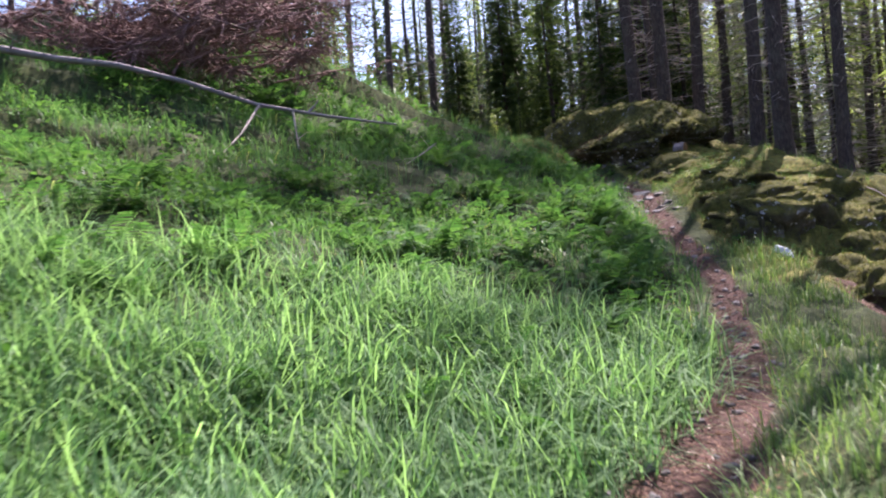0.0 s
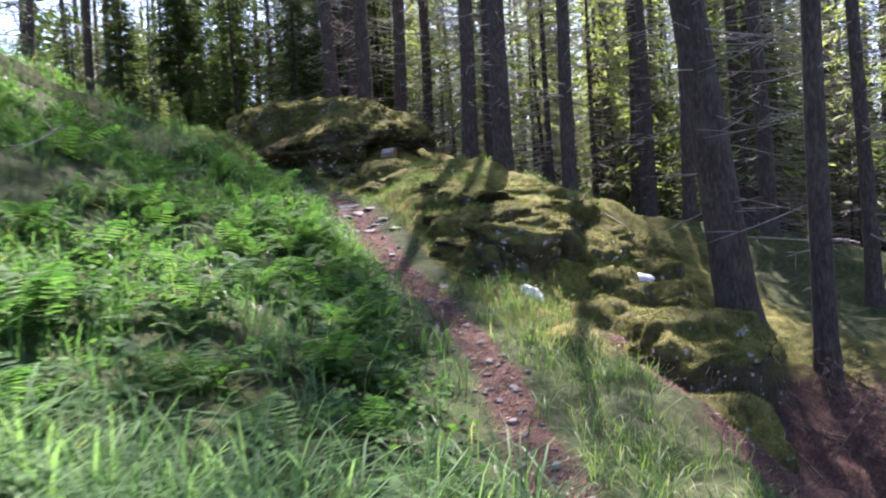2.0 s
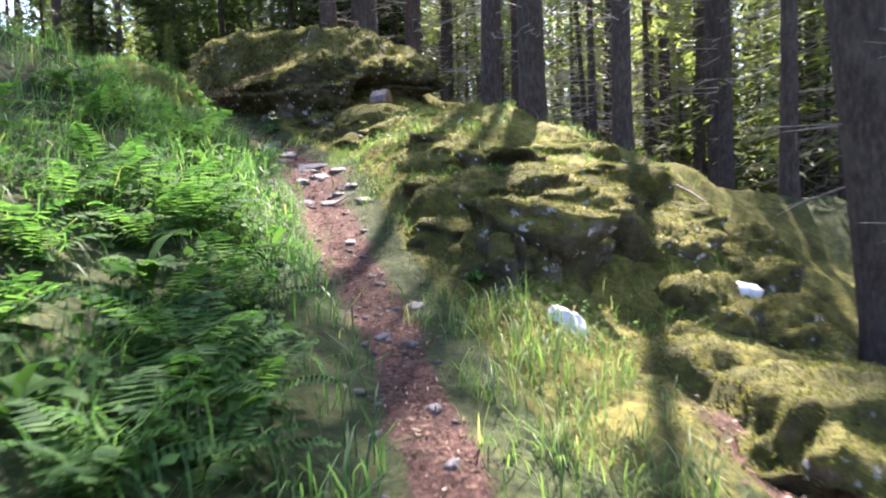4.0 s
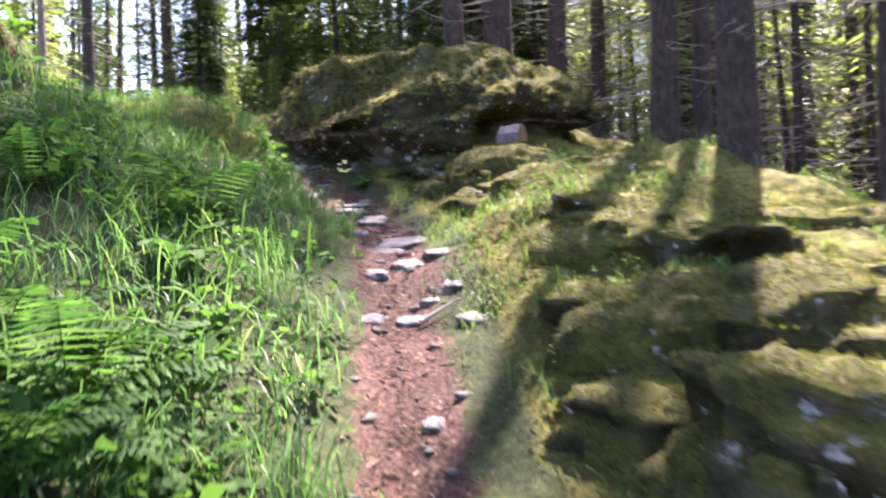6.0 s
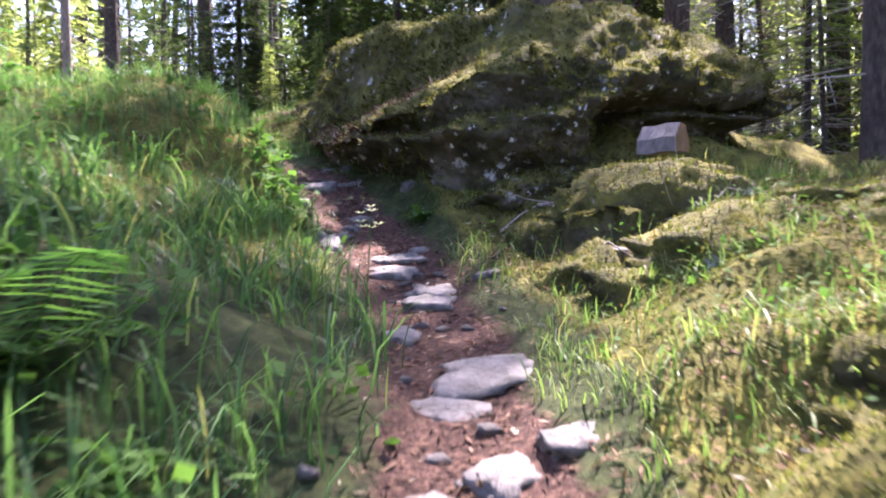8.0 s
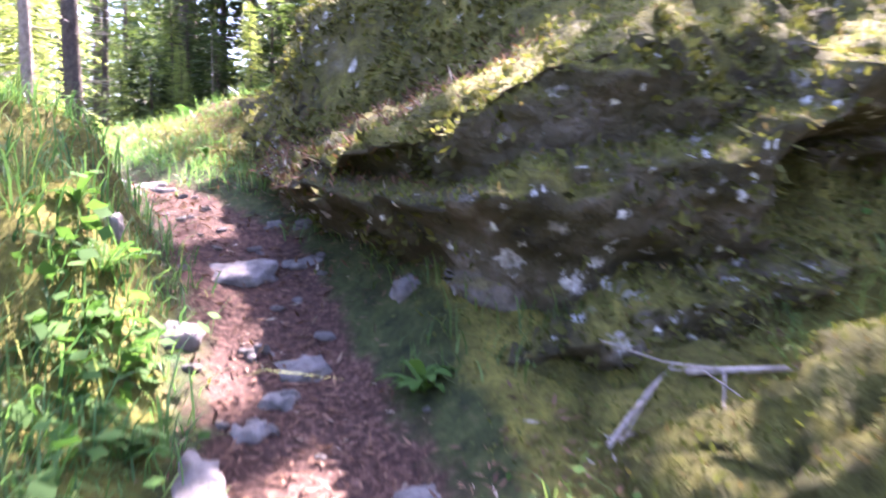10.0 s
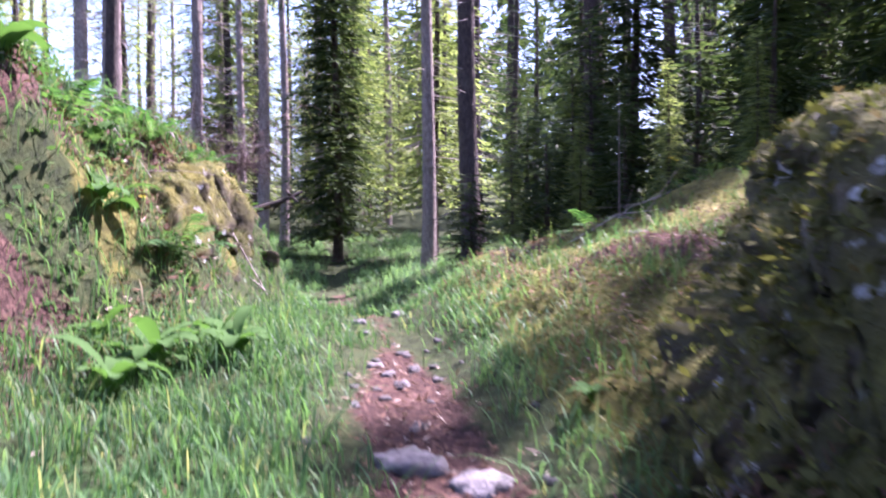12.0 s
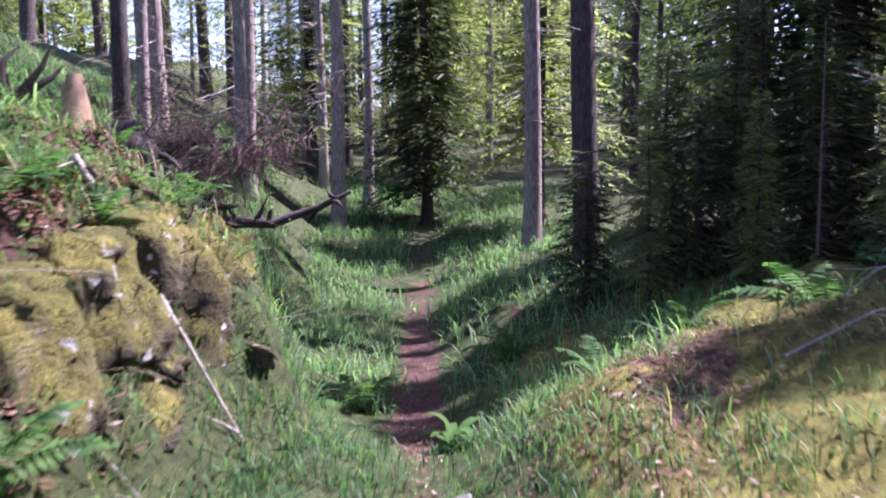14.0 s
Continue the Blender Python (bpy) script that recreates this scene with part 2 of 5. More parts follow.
def smooth(x, a, b):
    u = np.clip((x - a) / (b - a), 0, 1)
    return u * u * (3 - 2 * u)


# ---- the lie of the land ----
TRAIL = np.array([(-0.3, -8, -0.7), (0.0, -1, -0.08), (0.05, 1.7, 0.26), (0.8, 3.2, 0.42), (1.6, 4.6, 0.5), (1.95, 5.5, 0.56), (2.25, 6.3, 0.62),
                  (2.45, 7.1, 0.72), (2.75, 8.0, 0.86), (3.0, 8.8, 1.0), (3.3, 10.5, 1.31), (3.4, 11.2, 1.46), (3.48, 12.6, 1.75), (3.6, 14.0, 2.18),
                  (3.75, 15.2, 2.57), (3.72, 16.2, 2.73), (3.6, 17.0, 2.92), (3.4, 17.9, 3.2), (3.15, 18.8, 3.55), (2.85, 19.4, 3.74), (2.3, 20.2, 3.92),
                  (1.7, 21.1, 4.03), (1.05, 22.2, 4.1), (0.35, 23.3, 4.12), (-0.95, 25.2, 3.68), (-2.4, 27.5, 3.62), (-4.4, 30.5, 3.85), (-7, 35.0, 4.4), (-12, 42.0, 5.2), (-30, 75, 9.0)])
LEFT = np.array([  # trail's y, slopes for 0 to 1.2, 1.2 to 3, 3 to 9.5 m
    (-8, .1, .25, .3), (3, .14, .32, .34), (9, .25, .34, .33), (12.5, .34, .41, .37), (15.5, .42, .5, .55), (17.5, .36, .42, .5), (19, .3, .15, .25), (21, .1, .1, .12),
    (22.5, .1, .1, .1), (24, .15, .1, .1), (27, .2, .15, .1), (33, .08, .1, .1), (42, .05, .05, .05)])
RIGHT = np.array([  # trail's y, slopes for 0 to 1, 1 to 2.5, 2.5 to 4.5, 4.5 to 14 m
    (-8, -.1, -.2, -.2, -.1), (3, -.15, -.35, -.25, -.1), (6, -.2, -.75, -.3, -.06), (9, -.2, -.75, -.35, -.08), (10.5, -.16, -.3, -.25, -.1), (11.6, -.2, -.2, -.2, -.1),
    (12.3, .06, -.02, -.45, -.1), (13.5, .26, .04, -.5, -.14), (15, .3, .09, -.35, -.2), (16.5, .33, .2, -.4, -.2), (17.5, .28, .2, -.3, -.2),
    (19, .22, .3, -.1, -.25), (20.5, .25, .4, .0, -.2), (22, .42, .3, .1, -.1), (24, .4, .3, .1, -.05), (27, .35, .25, .1, .0), (33, .1, .1, .05, .0), (42, .05, .05, .02, .0)])


def on_trail(x, y):
    """Of each place: its distance to the left of the trail (right: minus), and the trail's y and height beside it."""
    best = np.full(x.shape, 1e9)
    side, ty, tz = np.zeros(x.shape), np.zeros(x.shape), np.zeros(x.shape)
    for a, b in zip(TRAIL[:-1], TRAIL[1:]):
        e = b[:2] - a[:2]
        u = np.clip(((x - a[0]) * e[0] + (y - a[1]) * e[1]) / (e @ e), 0, 1)
        px, py = a[0] + u * e[0], a[1] + u * e[1]
        dist = np.hypot(x - px, y - py)
        near = dist < best
        best = np.where(near, dist, best)
        cross = e[0] * (y - a[1]) - e[1] * (x - a[0])
        side = np.where(near, np.sign(cross) * dist, side)
        ty = np.where(near, py, ty)
        tz = np.where(near, a[2] + u * (b[2] - a[2]), tz)
    return side, ty, tz


def ground(x, y):
    x, y = np.asarray(x, dtype=float), np.asarray(y, dtype=float)
    d, ty, tz = on_trail(x, y)
    l = [np.interp(ty, LEFT[:, 0], LEFT[:, k]) for k in (1, 2, 3)]
    r = [np.interp(ty, RIGHT[:, 0], RIGHT[:, k]) for k in (1, 2, 3, 4)]
    dl, dr = np.maximum(d - 0.12, 0), np.maximum(-d - 0.12, 0)
    up = l[0] * np.clip(dl, 0, 1.2) + l[1] * np.clip(dl - 1.2, 0, 1.8) + l[2] * np.clip(dl - 3, 0, 6.5) + 0.05 * np.clip(dl - 9.5, 0, 60)
    dn = r[0] * np.clip(dr, 0, 1) + r[1] * np.clip(dr - 1, 0, 1.5) + r[2] * np.clip(dr - 2.5, 0, 2) + r[3] * np.clip(dr - 4.5, 0, 9.5) - 0.03 * np.clip(dr - 14, 0, 60)
    off = smooth(np.abs(d), 0.15, 0.7)
    z = tz + up + dn - 0.05 * (1 - off)
    # steep bank on the left beyond the crest, with a corner towards the glade
    u1 = np.interp(y, [16, 18, 19.2, 20.2, 21.6, 22.6, 23.4], [-4.5, -2.4, -0.6, 0.35, 0.25, -0.15, -0.35]) - x
    u2 = ((x + 0.35) * -4.0 + (y - 23.5) * -3.65) / 5.41
    u = np.maximum(np.minimum(u1, u2), 0) * smooth(y, 16.5, 18.5)
    z += 1.6 * np.clip(u, 0, 0.6) + 0.4 * np.clip(u - 0.6, 0, 4.2) + smooth(u, 0, 0.3) * (0.2 * wave(x * 1.9, y * 1.9 + z, 51) + 0.14 * wave(x * 4.3, y * 4.3 + z, 52) + 0.06 * wave(x * 8.7, y * 8.7 + 2 * z, 54))
    # cushions on the mossy mound
    z += 0.16 * (0.35 - np.abs(wave(x * 1.5 + 0.3 * y, y * 1.7, 53))) * smooth(-d, 0.45, 1.0) * smooth(ty, 11.5, 12.5) * (1 - smooth(ty, 17, 18))
    # grassy lip where the path dips
    z += 0.07 * np.exp(-((ty - 23.0) / 0.5) ** 2) * (np.abs(d) < 3)
    # mossy bank that stands close on the trail's left before the crest
    z += 0.36 * smooth(d, 0.34, 0.6) * (1 - smooth(d, 1.0, 2.0)) * smooth(ty, 17.6, 18.2) * (1 - smooth(ty, 18.9, 19.6))
    z += off * (0.10 * wave(x * 0.8, y * 0.8, 3) + (0.05 + 0.05 * smooth(-d, 0.3, 0.8)) * wave(x * 2.1, y * 2.1, 4) + (0.025 + 0.02 * smooth(-d, 0.3, 0.8)) * wave(x * 5, y * 5, 5)) + 0.012 * wave(x * 7, y * 7, 6)
    return z


def height(x, y):
    return float(ground(np.array([x]), np.array([y]))[0])


def zone_moss(x, y):
    """How mossy the ground is: the right-hand mounds and the banks about the boulder."""
    d, ty, _ = on_trail(x, y)
    right = smooth(-d, 0.3, 0.7) * smooth(ty, 8.5, 10.5) * (1 - smooth(-d, 4.2, 6.5)) * (1 - smooth(ty, 25, 28))
    left = smooth(d, 0.2, 0.5) * smooth(ty, 15.5, 17.5) * (1 - smooth(ty, 19.4, 20.6)) * (1 - smooth(d, 1.6, 2.6)) + smooth(d, 0.9, 1.5) * smooth(ty, 19.5, 21) * (1 - smooth(d, 4, 6)) * (1 - smooth(ty, 27, 30)) * 0.8 * smooth(wave(x * 1.7, y * 1.7, 64), 0.05, 0.5)
    return np.clip(right + left * 0.8, 0, 1)


def zone_trail(x, y):
    d, ty, _ = on_trail(x, y)
    w = np.interp(ty, [0, 4, 5, 9, 15, 17, 19, 20.5, 21.6, 22.4, 23.6, 24.6, 30], [.09, .25, .18, .13, .21, .26, .26, .2, .15, .05, .05, .18, .1])
    w = w * (1 + 0.25 * wave(x * 1.7, y * 1.7, 9))
    path = np.clip(1.3 - np.abs(d) / w * 0.75, 0, 1) * (ty < 40) * np.interp(ty, [21.8, 22.4, 23.6, 24.4], [1, 0.5, 0.5, 1])
    bank = smooth(d, 1.0, 1.6) * smooth(ty, 19.5, 20.5) * (1 - smooth(ty, 26, 28)) * smooth(wave(x * 2.6, y * 2.6, 61), -0.25, 0.25) * (1 - smooth(d, 5, 7))
    knoll = smooth(-d, 0.6, 1.0) * smooth(ty, 17.5, 18.5) * (1 - smooth(-d, 2.5, 4)) * 0.7 * smooth(wave(x * 1.6, y * 1.6, 62), 0.2, 0.8)
    trench = smooth(-d, 1.1, 1.7) * smooth(ty, 3.5, 5) * (1 - smooth(ty, 10, 11.3)) * 0.8 * (1 - 0.6 * smooth(-d, 4, 7))
    knoll = np.maximum(knoll, trench)
    return np.maximum(path, 0.9 * np.maximum(bank, knoll))


# ---- ground: one sheet that reaches the horizon, finest about the trail ----
def axis(a, b, step, far):
    mid = np.arange(a, b + step / 2, step)
    out, s = [], step
    while sum(out) < far:
        s *= 1.16
        out.append(s)
    grow = np.cumsum(out)
    return np.concatenate([a - grow[::-1], mid, b + grow])


gx, gy = axis(-2.5, 8.0, 0.075, 900), axis(0.0, 27.0, 0.075, 900)
X, Y = np.meshgrid(gx, gy)
Z = ground(X.ravel(), Y.ravel())
verts = np.column_stack([X.ravel(), Y.ravel(), Z])
ii = np.arange(len(gy) * len(gx)).reshape(len(gy), len(gx))
q = np.stack([ii[:-1, :-1], ii[:-1, 1:], ii[1:, 1:], ii[1:, :-1]], -1).reshape(-1, 4)
gm = tri_mesh("ground", verts, np.concatenate([q[:, [0, 1, 2]], q[:, [0, 2, 3]]]), GROUND)
for key, values in (("trail", zone_trail(X.ravel(), Y.ravel())), ("moss", zone_moss(X.ravel(), Y.ravel()))):
    gm.attributes.new(key, "FLOAT", "POINT").data.foreach_set("value", values.astype(np.float32))
tagged(new("ground", gm), "steep forest floor of moss, turf and a needle-strewn footpath", "ground", kind="structure")


# ---- rocks ----
def rock_mesh(name, size, seed, material, levels=3, rough=0.28, ledges=0.0, boxy=0.0, skirt=0.0, flat=0.0):
    bm = bmesh.new()
    bmesh.ops.create_icosphere(bm, subdivisions=levels, radius=1.0)
    o = Vector((seed * 3.7, seed * 1.3, seed * 7.1))
    for v in bm.verts:
        n = v.co.normalized()
        if boxy:
            m = max(abs(n.x), abs(n.y), abs(n.z))
            n = n.lerp(n / m * 0.8, boxy)
        k = 1 + rough * noise.noise(n * 1.4 + o) + rough * 0.5 * noise.noise(n * 3.3 + o) + rough * 0.22 * noise.noise(n * 8 + o) + rough * 0.5 * (0.25 - abs(noise.noise(n * 2.6 - o))) + rough * 0.3 * (0.2 - abs(noise.noise(n * 6.1 - o))) + rough * 0.1 * noise.noise(n * 19 + o)
        p = n * k
        if ledges:
            p.z += ledges * math.sin(p.z * 9 + 2 * noise.noise(n * 2 + o)) * 0.1
        if skirt and n.z < 0.25:
            w = math.hypot(n.x, n.y) or 1.0
            s = (1 + skirt * (0.25 - n.z)) * k / w * 0.97
            p.x, p.y = n.x * s, n.y * s
            p.z = 0.25 + (p.z - 0.25) * 3
        if flat:
            p.z = min(p.z, flat + 0.1 * noise.noise(n * 5 + o) + 0.15 * n.x)
        v.co = Vector((p.x * size[0], p.y * size[1], p.z * size[2]))
    me = bpy.data.meshes.new(name)
    bm.to_mesh(me)
    bm.free()
    me.materials.append(material)
    me.shade_smooth()
    return me


def rock(name, place, size, seed, material, label, category="rock", group="", levels=3, turn=(0, 0, 0), **kw):
    ob = new(name, rock_mesh(name, size, seed, material, levels, **kw))
    ob.matrix_basis = pose(*place, *turn)
    return tagged(ob, label, category, group)


def boulder():
    """The great moss-grown boulder at the bend, undercut on its front."""
    bm = bmesh.new()
    place = pose(4.66, 20.35, 3.78, 0, 0, 12)
    back_to = place.inverted()
    bmesh.ops.create_icosphere(bm, subdivisions=7, radius=1.0)
    for v in bm.verts:
        n = v.co.normalized()
        q = (abs(n.x) ** 3.3 + abs(n.y) ** 3.3 + abs(n.z) ** 3.3) ** (-1 / 3.3)
        k = 1 + 0.09 * noise.noise(n * 1.5 + Vector((4, 1, 2))) + 0.06 * noise.noise(n * 3.1) + 0.035 * noise.noise(n * 7) + 0.02 * noise.noise(n * 17) + 0.012 * noise.noise(n * 45)
        p = n * q * k
        p = Vector((p.x * 1.62, p.y * 2.3, p.z * 1.38))
        p.x += 0.1 * max(0.0, p.z)
        # slanting ledges that jut out and cut back
        lay = (p.z - 0.3 * p.x - 0.08 * p.y) * 1.9 + 0.5 * noise.noise(n * 2.0 + Vector((9, 2, 5)))
        jut = 0.13 * (lay - math.floor(lay) - 0.5) * float(smooth(np.array(1 - abs(n.z)), 0.15, 0.5))
        p.x *= 1 + jut
        p.y *= 1 + jut
        # hollow under the brow of the front
        front = max(0.0, -n.y + 0.25 * n.x)
        deep = math.exp(-((p.z - 0.5 + 0.1 * n.x) / 0.17) ** 2) * float(smooth(np.array(front), 0.4, 0.7)) * float(smooth(np.array(n.x), -0.2, 0.1))
        p.y += 0.55 * deep
        brow = math.exp(-((p.z - 0.85 + 0.1 * n.x) / 0.2) ** 2) * float(smooth(np.array(front), 0.3, 0.6))
        p.y -= 0.1 * brow
        p.z += 0.2 * p.y
        # its near corner slants down as a needle-strewn skirt below the steep side
        w = place @ p
        skirt = 3.78 + 0.24 * (w.y - 18.73) + 0.55 * (w.x - 3.18)
        into = 0.61 * (w.x - 3.0) + 0.79 * (w.y - 20.23) + 0.15
        top = skirt + 2.0 * max(0.0, into) + 0.05 * noise.noise(w * 2.2) + 0.03 * noise.noise(w * 6)
        if w.z > top:
            w.z = top + 0.04 * (w.z - top)
        # cut back below the rim of the skirt
        low = min(1.0, max(0.0, (skirt - 0.07 - w.z) / 0.2)) * float(smooth(np.array(-into), 0.1, 0.6))
        w.x += 0.05 * low
        w.y += 0.04 * low
        w += n * (0.07 * noise.noise(w * 3.1) + 0.05 * (0.3 - abs(noise.noise(w * 6.3))) + 0.045 * (0.25 - abs(noise.noise(w * 9.5))) + 0.03 * noise.noise(w * 17) + 0.016 * noise.noise(w * 34))
        v.co = back_to @ w
    me = bpy.data.meshes.new("boulder")
    bm.to_mesh(me)
    bm.free()
    me.materials.append(CRAG)
    me.shade_smooth()
    ob = new("boulder", me)
    ob.matrix_basis = place
    tagged(ob, "huge grey boulder under yellow-green moss, undercut in front, beside the footpath", "boulder")


boulder()
rock("cracked_rock", (4.7, 11.92, 1.5), (0.2, 0.2, 0.36), 71, BARE, "dark cracked rock face with pale lichen under the moss", levels=5, rough=0.55, boxy=0.85, ledges=1.2)
OUT = "rocks of the mossy outcrop"
rock("mossy_rock", (4.9, 12.35, 1.5), (0.75, 0.62, 0.55), 3, LEDGE, "moss-capped rock with a dark cracked face above a grassy hollow", group=OUT, levels=5, ledges=0.6, skirt=0.1)
rock("mossy_rock", (5.9, 12.75, 1.38), (0.8, 0.8, 0.62), 8, LEDGE, "moss-covered rock at the edge of the drop", group=OUT, levels=5, ledges=0.6, skirt=0.1)
rock("mossy_rock", (6.5, 11.9, 0.8), (0.85, 0.7, 0.55), 12, LEDGE, "moss-covered ledge of rock over a dark hollow", group=OUT, levels=5, ledges=0.8, skirt=0.1)
rock("mossy_rock", (5.6, 13.9, 1.85), (1.1, 1.0, 0.62), 17, MOSSY, "broad rock rounded under a thick carpet of moss", group=OUT, levels=5, skirt=0.35)
rock("mossy_rock", (5.5, 15.6, 2.4), (0.9, 0.8, 0.45), 21, MOSSY, "low rock under thick moss beside a spruce", group=OUT, levels=4, skirt=0.35)
rock("mossy_rock", (4.95, 17.3, 3.08), (0.75, 0.5, 0.42), 25, LEDGE, "ledge of rock with yellow moss along its rim", group=OUT, levels=5, ledges=0.8, skirt=0.1)
rock("mossy_rock", (6.2, 17.3, 2.9), (0.8, 0.6, 0.42), 29, MOSSY, "mossy rock at the foot of the boulder", group=OUT, levels=4, skirt=0.35)
rock("mossy_rock", (5.5, 9.9, 0.55), (0.9, 0.7, 0.55), 33, LEDGE, "dark mossy rock in a shaded hollow", group=OUT, levels=5, ledges=0.8, skirt=0.1)
rock("mossy_rock", (5.0, 10.7, 0.85), (0.5, 0.45, 0.4), 34, LEDGE, "dark rock edged with moss below the path", group=OUT, levels=4, ledges=0.6, skirt=0.1)
rock("mossy_rock", (4.8, 8.7, 0.1), (0.6, 0.5, 0.4), 35, LEDGE, "dark rock in a shaded hollow below the path", group=OUT, levels=4, ledges=0.6, skirt=0.1)
rock("mossy_rock", (6.5, 10.6, 0.35), (0.7, 0.6, 0.5), 36, LEDGE, "moss-covered rock over a dark hollow", group=OUT, levels=4, ledges=0.6, skirt=0.1)
rock("white_rock", (4.57, 11.16, 1.25), (0.11, 0.12, 0.21), 5, PALE_STONE, "smooth whitish rock lying in the grass", levels=4, turn=(0, -38, 20), rough=0.22, boxy=0.15)
for k, (x, y, sx, sy, sz, seed) in enumerate([(6.35, 11.7, .15, .1, .12, 41), (4.9, 7.5, .16, .13, .12, 42), (5.15, 7.65, .13, .12, .13, 43), (5.05, 7.2, .12, .1, .08, 44)]):
    rock("pale_stone", (x, y, height(x, y) + sz * 0.5), (sx, sy, sz), seed, PALE_STONE, "pale weathered stone lying in the dark hollow", "stone", "pale stones", 2, (5, 10, 40 * k), boxy=0.4)

HUMPS = [(4.75, 13.3, 1.95, .5, .42, .2), (5.3, 13.2, 1.85, .55, .4, .3), (6.3, 13.6, 1.7, .6, .5, .15), (4.9, 14.4, 2.32, .55, .4, .2), (6.2, 14.6, 2.25, .6, .5, .15), (5.1, 16.35, 3.0, .5, .4, .28),
         (5.9, 16.6, 3.1, .6, .4, .12), (4.45, 16.9, 2.98, .45, .3, .25), (6.9, 12.9, 1.0, .6, .5, .4), (4.35, 18.0, 3.35, .5, .35, .3), (-1.5, 22.7, 4.5, .5, .4, .3), (-0.62, 22.4, 4.5, .24, .2, .16), (-0.85, 22.9, 4.6, .26, .2, .18), (-1.1, 23.3, 4.7, .3, .22, .2), (-1.6, 24.0, 4.7, .28, .24, .2), (-0.5, 22.05, 4.4, .22, .2, .15), (-0.95, 21.9, 4.7, .3, .22, .2), (-2.0, 24.4, 4.6, .25, .2, .2)]
for k, (x, y, z, sx, sy, sz) in enumerate(HUMPS):
    rock("moss_hump", (x, y, height(x, y) - 0.86 * sz), (sx * 1.1, sy * 1.1, sz), 90 + k, LEDGE if x < 0 else MOSSY, "half-buried rock under a cushion of moss", group="half-buried mossy rocks", levels=4, turn=(0, 0, 37 * k), rough=0.4, skirt=0.5)
LEDGES = [(4.75, 12.1, .30, .55, .35, .16), (5.35, 12.45, .25, .5, .35, .17), (4.5, 12.7, .10, .5, .3, .13), (5.2, 13.0, .14, .6, .4, .16), (5.9, 13.0, .12, .55, .4, .16),
          (6.3, 12.6, .05, .5, .4, .2), (6.1, 12.25, .0, .45, .3, .18), (6.7, 12.2, .0, .5, .4, .22), (4.6, 13.5, .06, .5, .3, .1), (5.4, 13.9, .08, .6, .35, .12),
          (6.4, 13.4, .03, .5, .4, .13), (5.9, 11.6, .0, .45, .35, .25), (6.5, 11.3, .05, .5, .4, .25), (5.4, 11.2, .0, .35, .3, .22), (4.9, 14.6, .03, .4, .3, .09), (5.6, 16.0, .05, .5, .35, .14), (4.7, 16.2, .05, .4, .25, .12)]
for k, (x, y, up, sx, sy, sz) in enumerate(LEDGES):
    rock("moss_ledge", (x, y, height(x, y) + up - 0.16), (sx * 0.9, sy * 0.95, sz * 1.25), 130 + k, LEDGE, "jutting ledge of dark rock with a thick cap of moss", group="mossy ledges of the mound", levels=4, turn=(4 * (k % 3) + 2, 6 - 4 * (k % 4), 25 * (k % 5) - 50), rough=0.5, boxy=0.15, skirt=0.12)
MOSS_GROWN = [o for o in scene.objects if o.name.split(".")[0] in ("boulder", "mossy_rock", "moss_hump", "moss_ledge")]


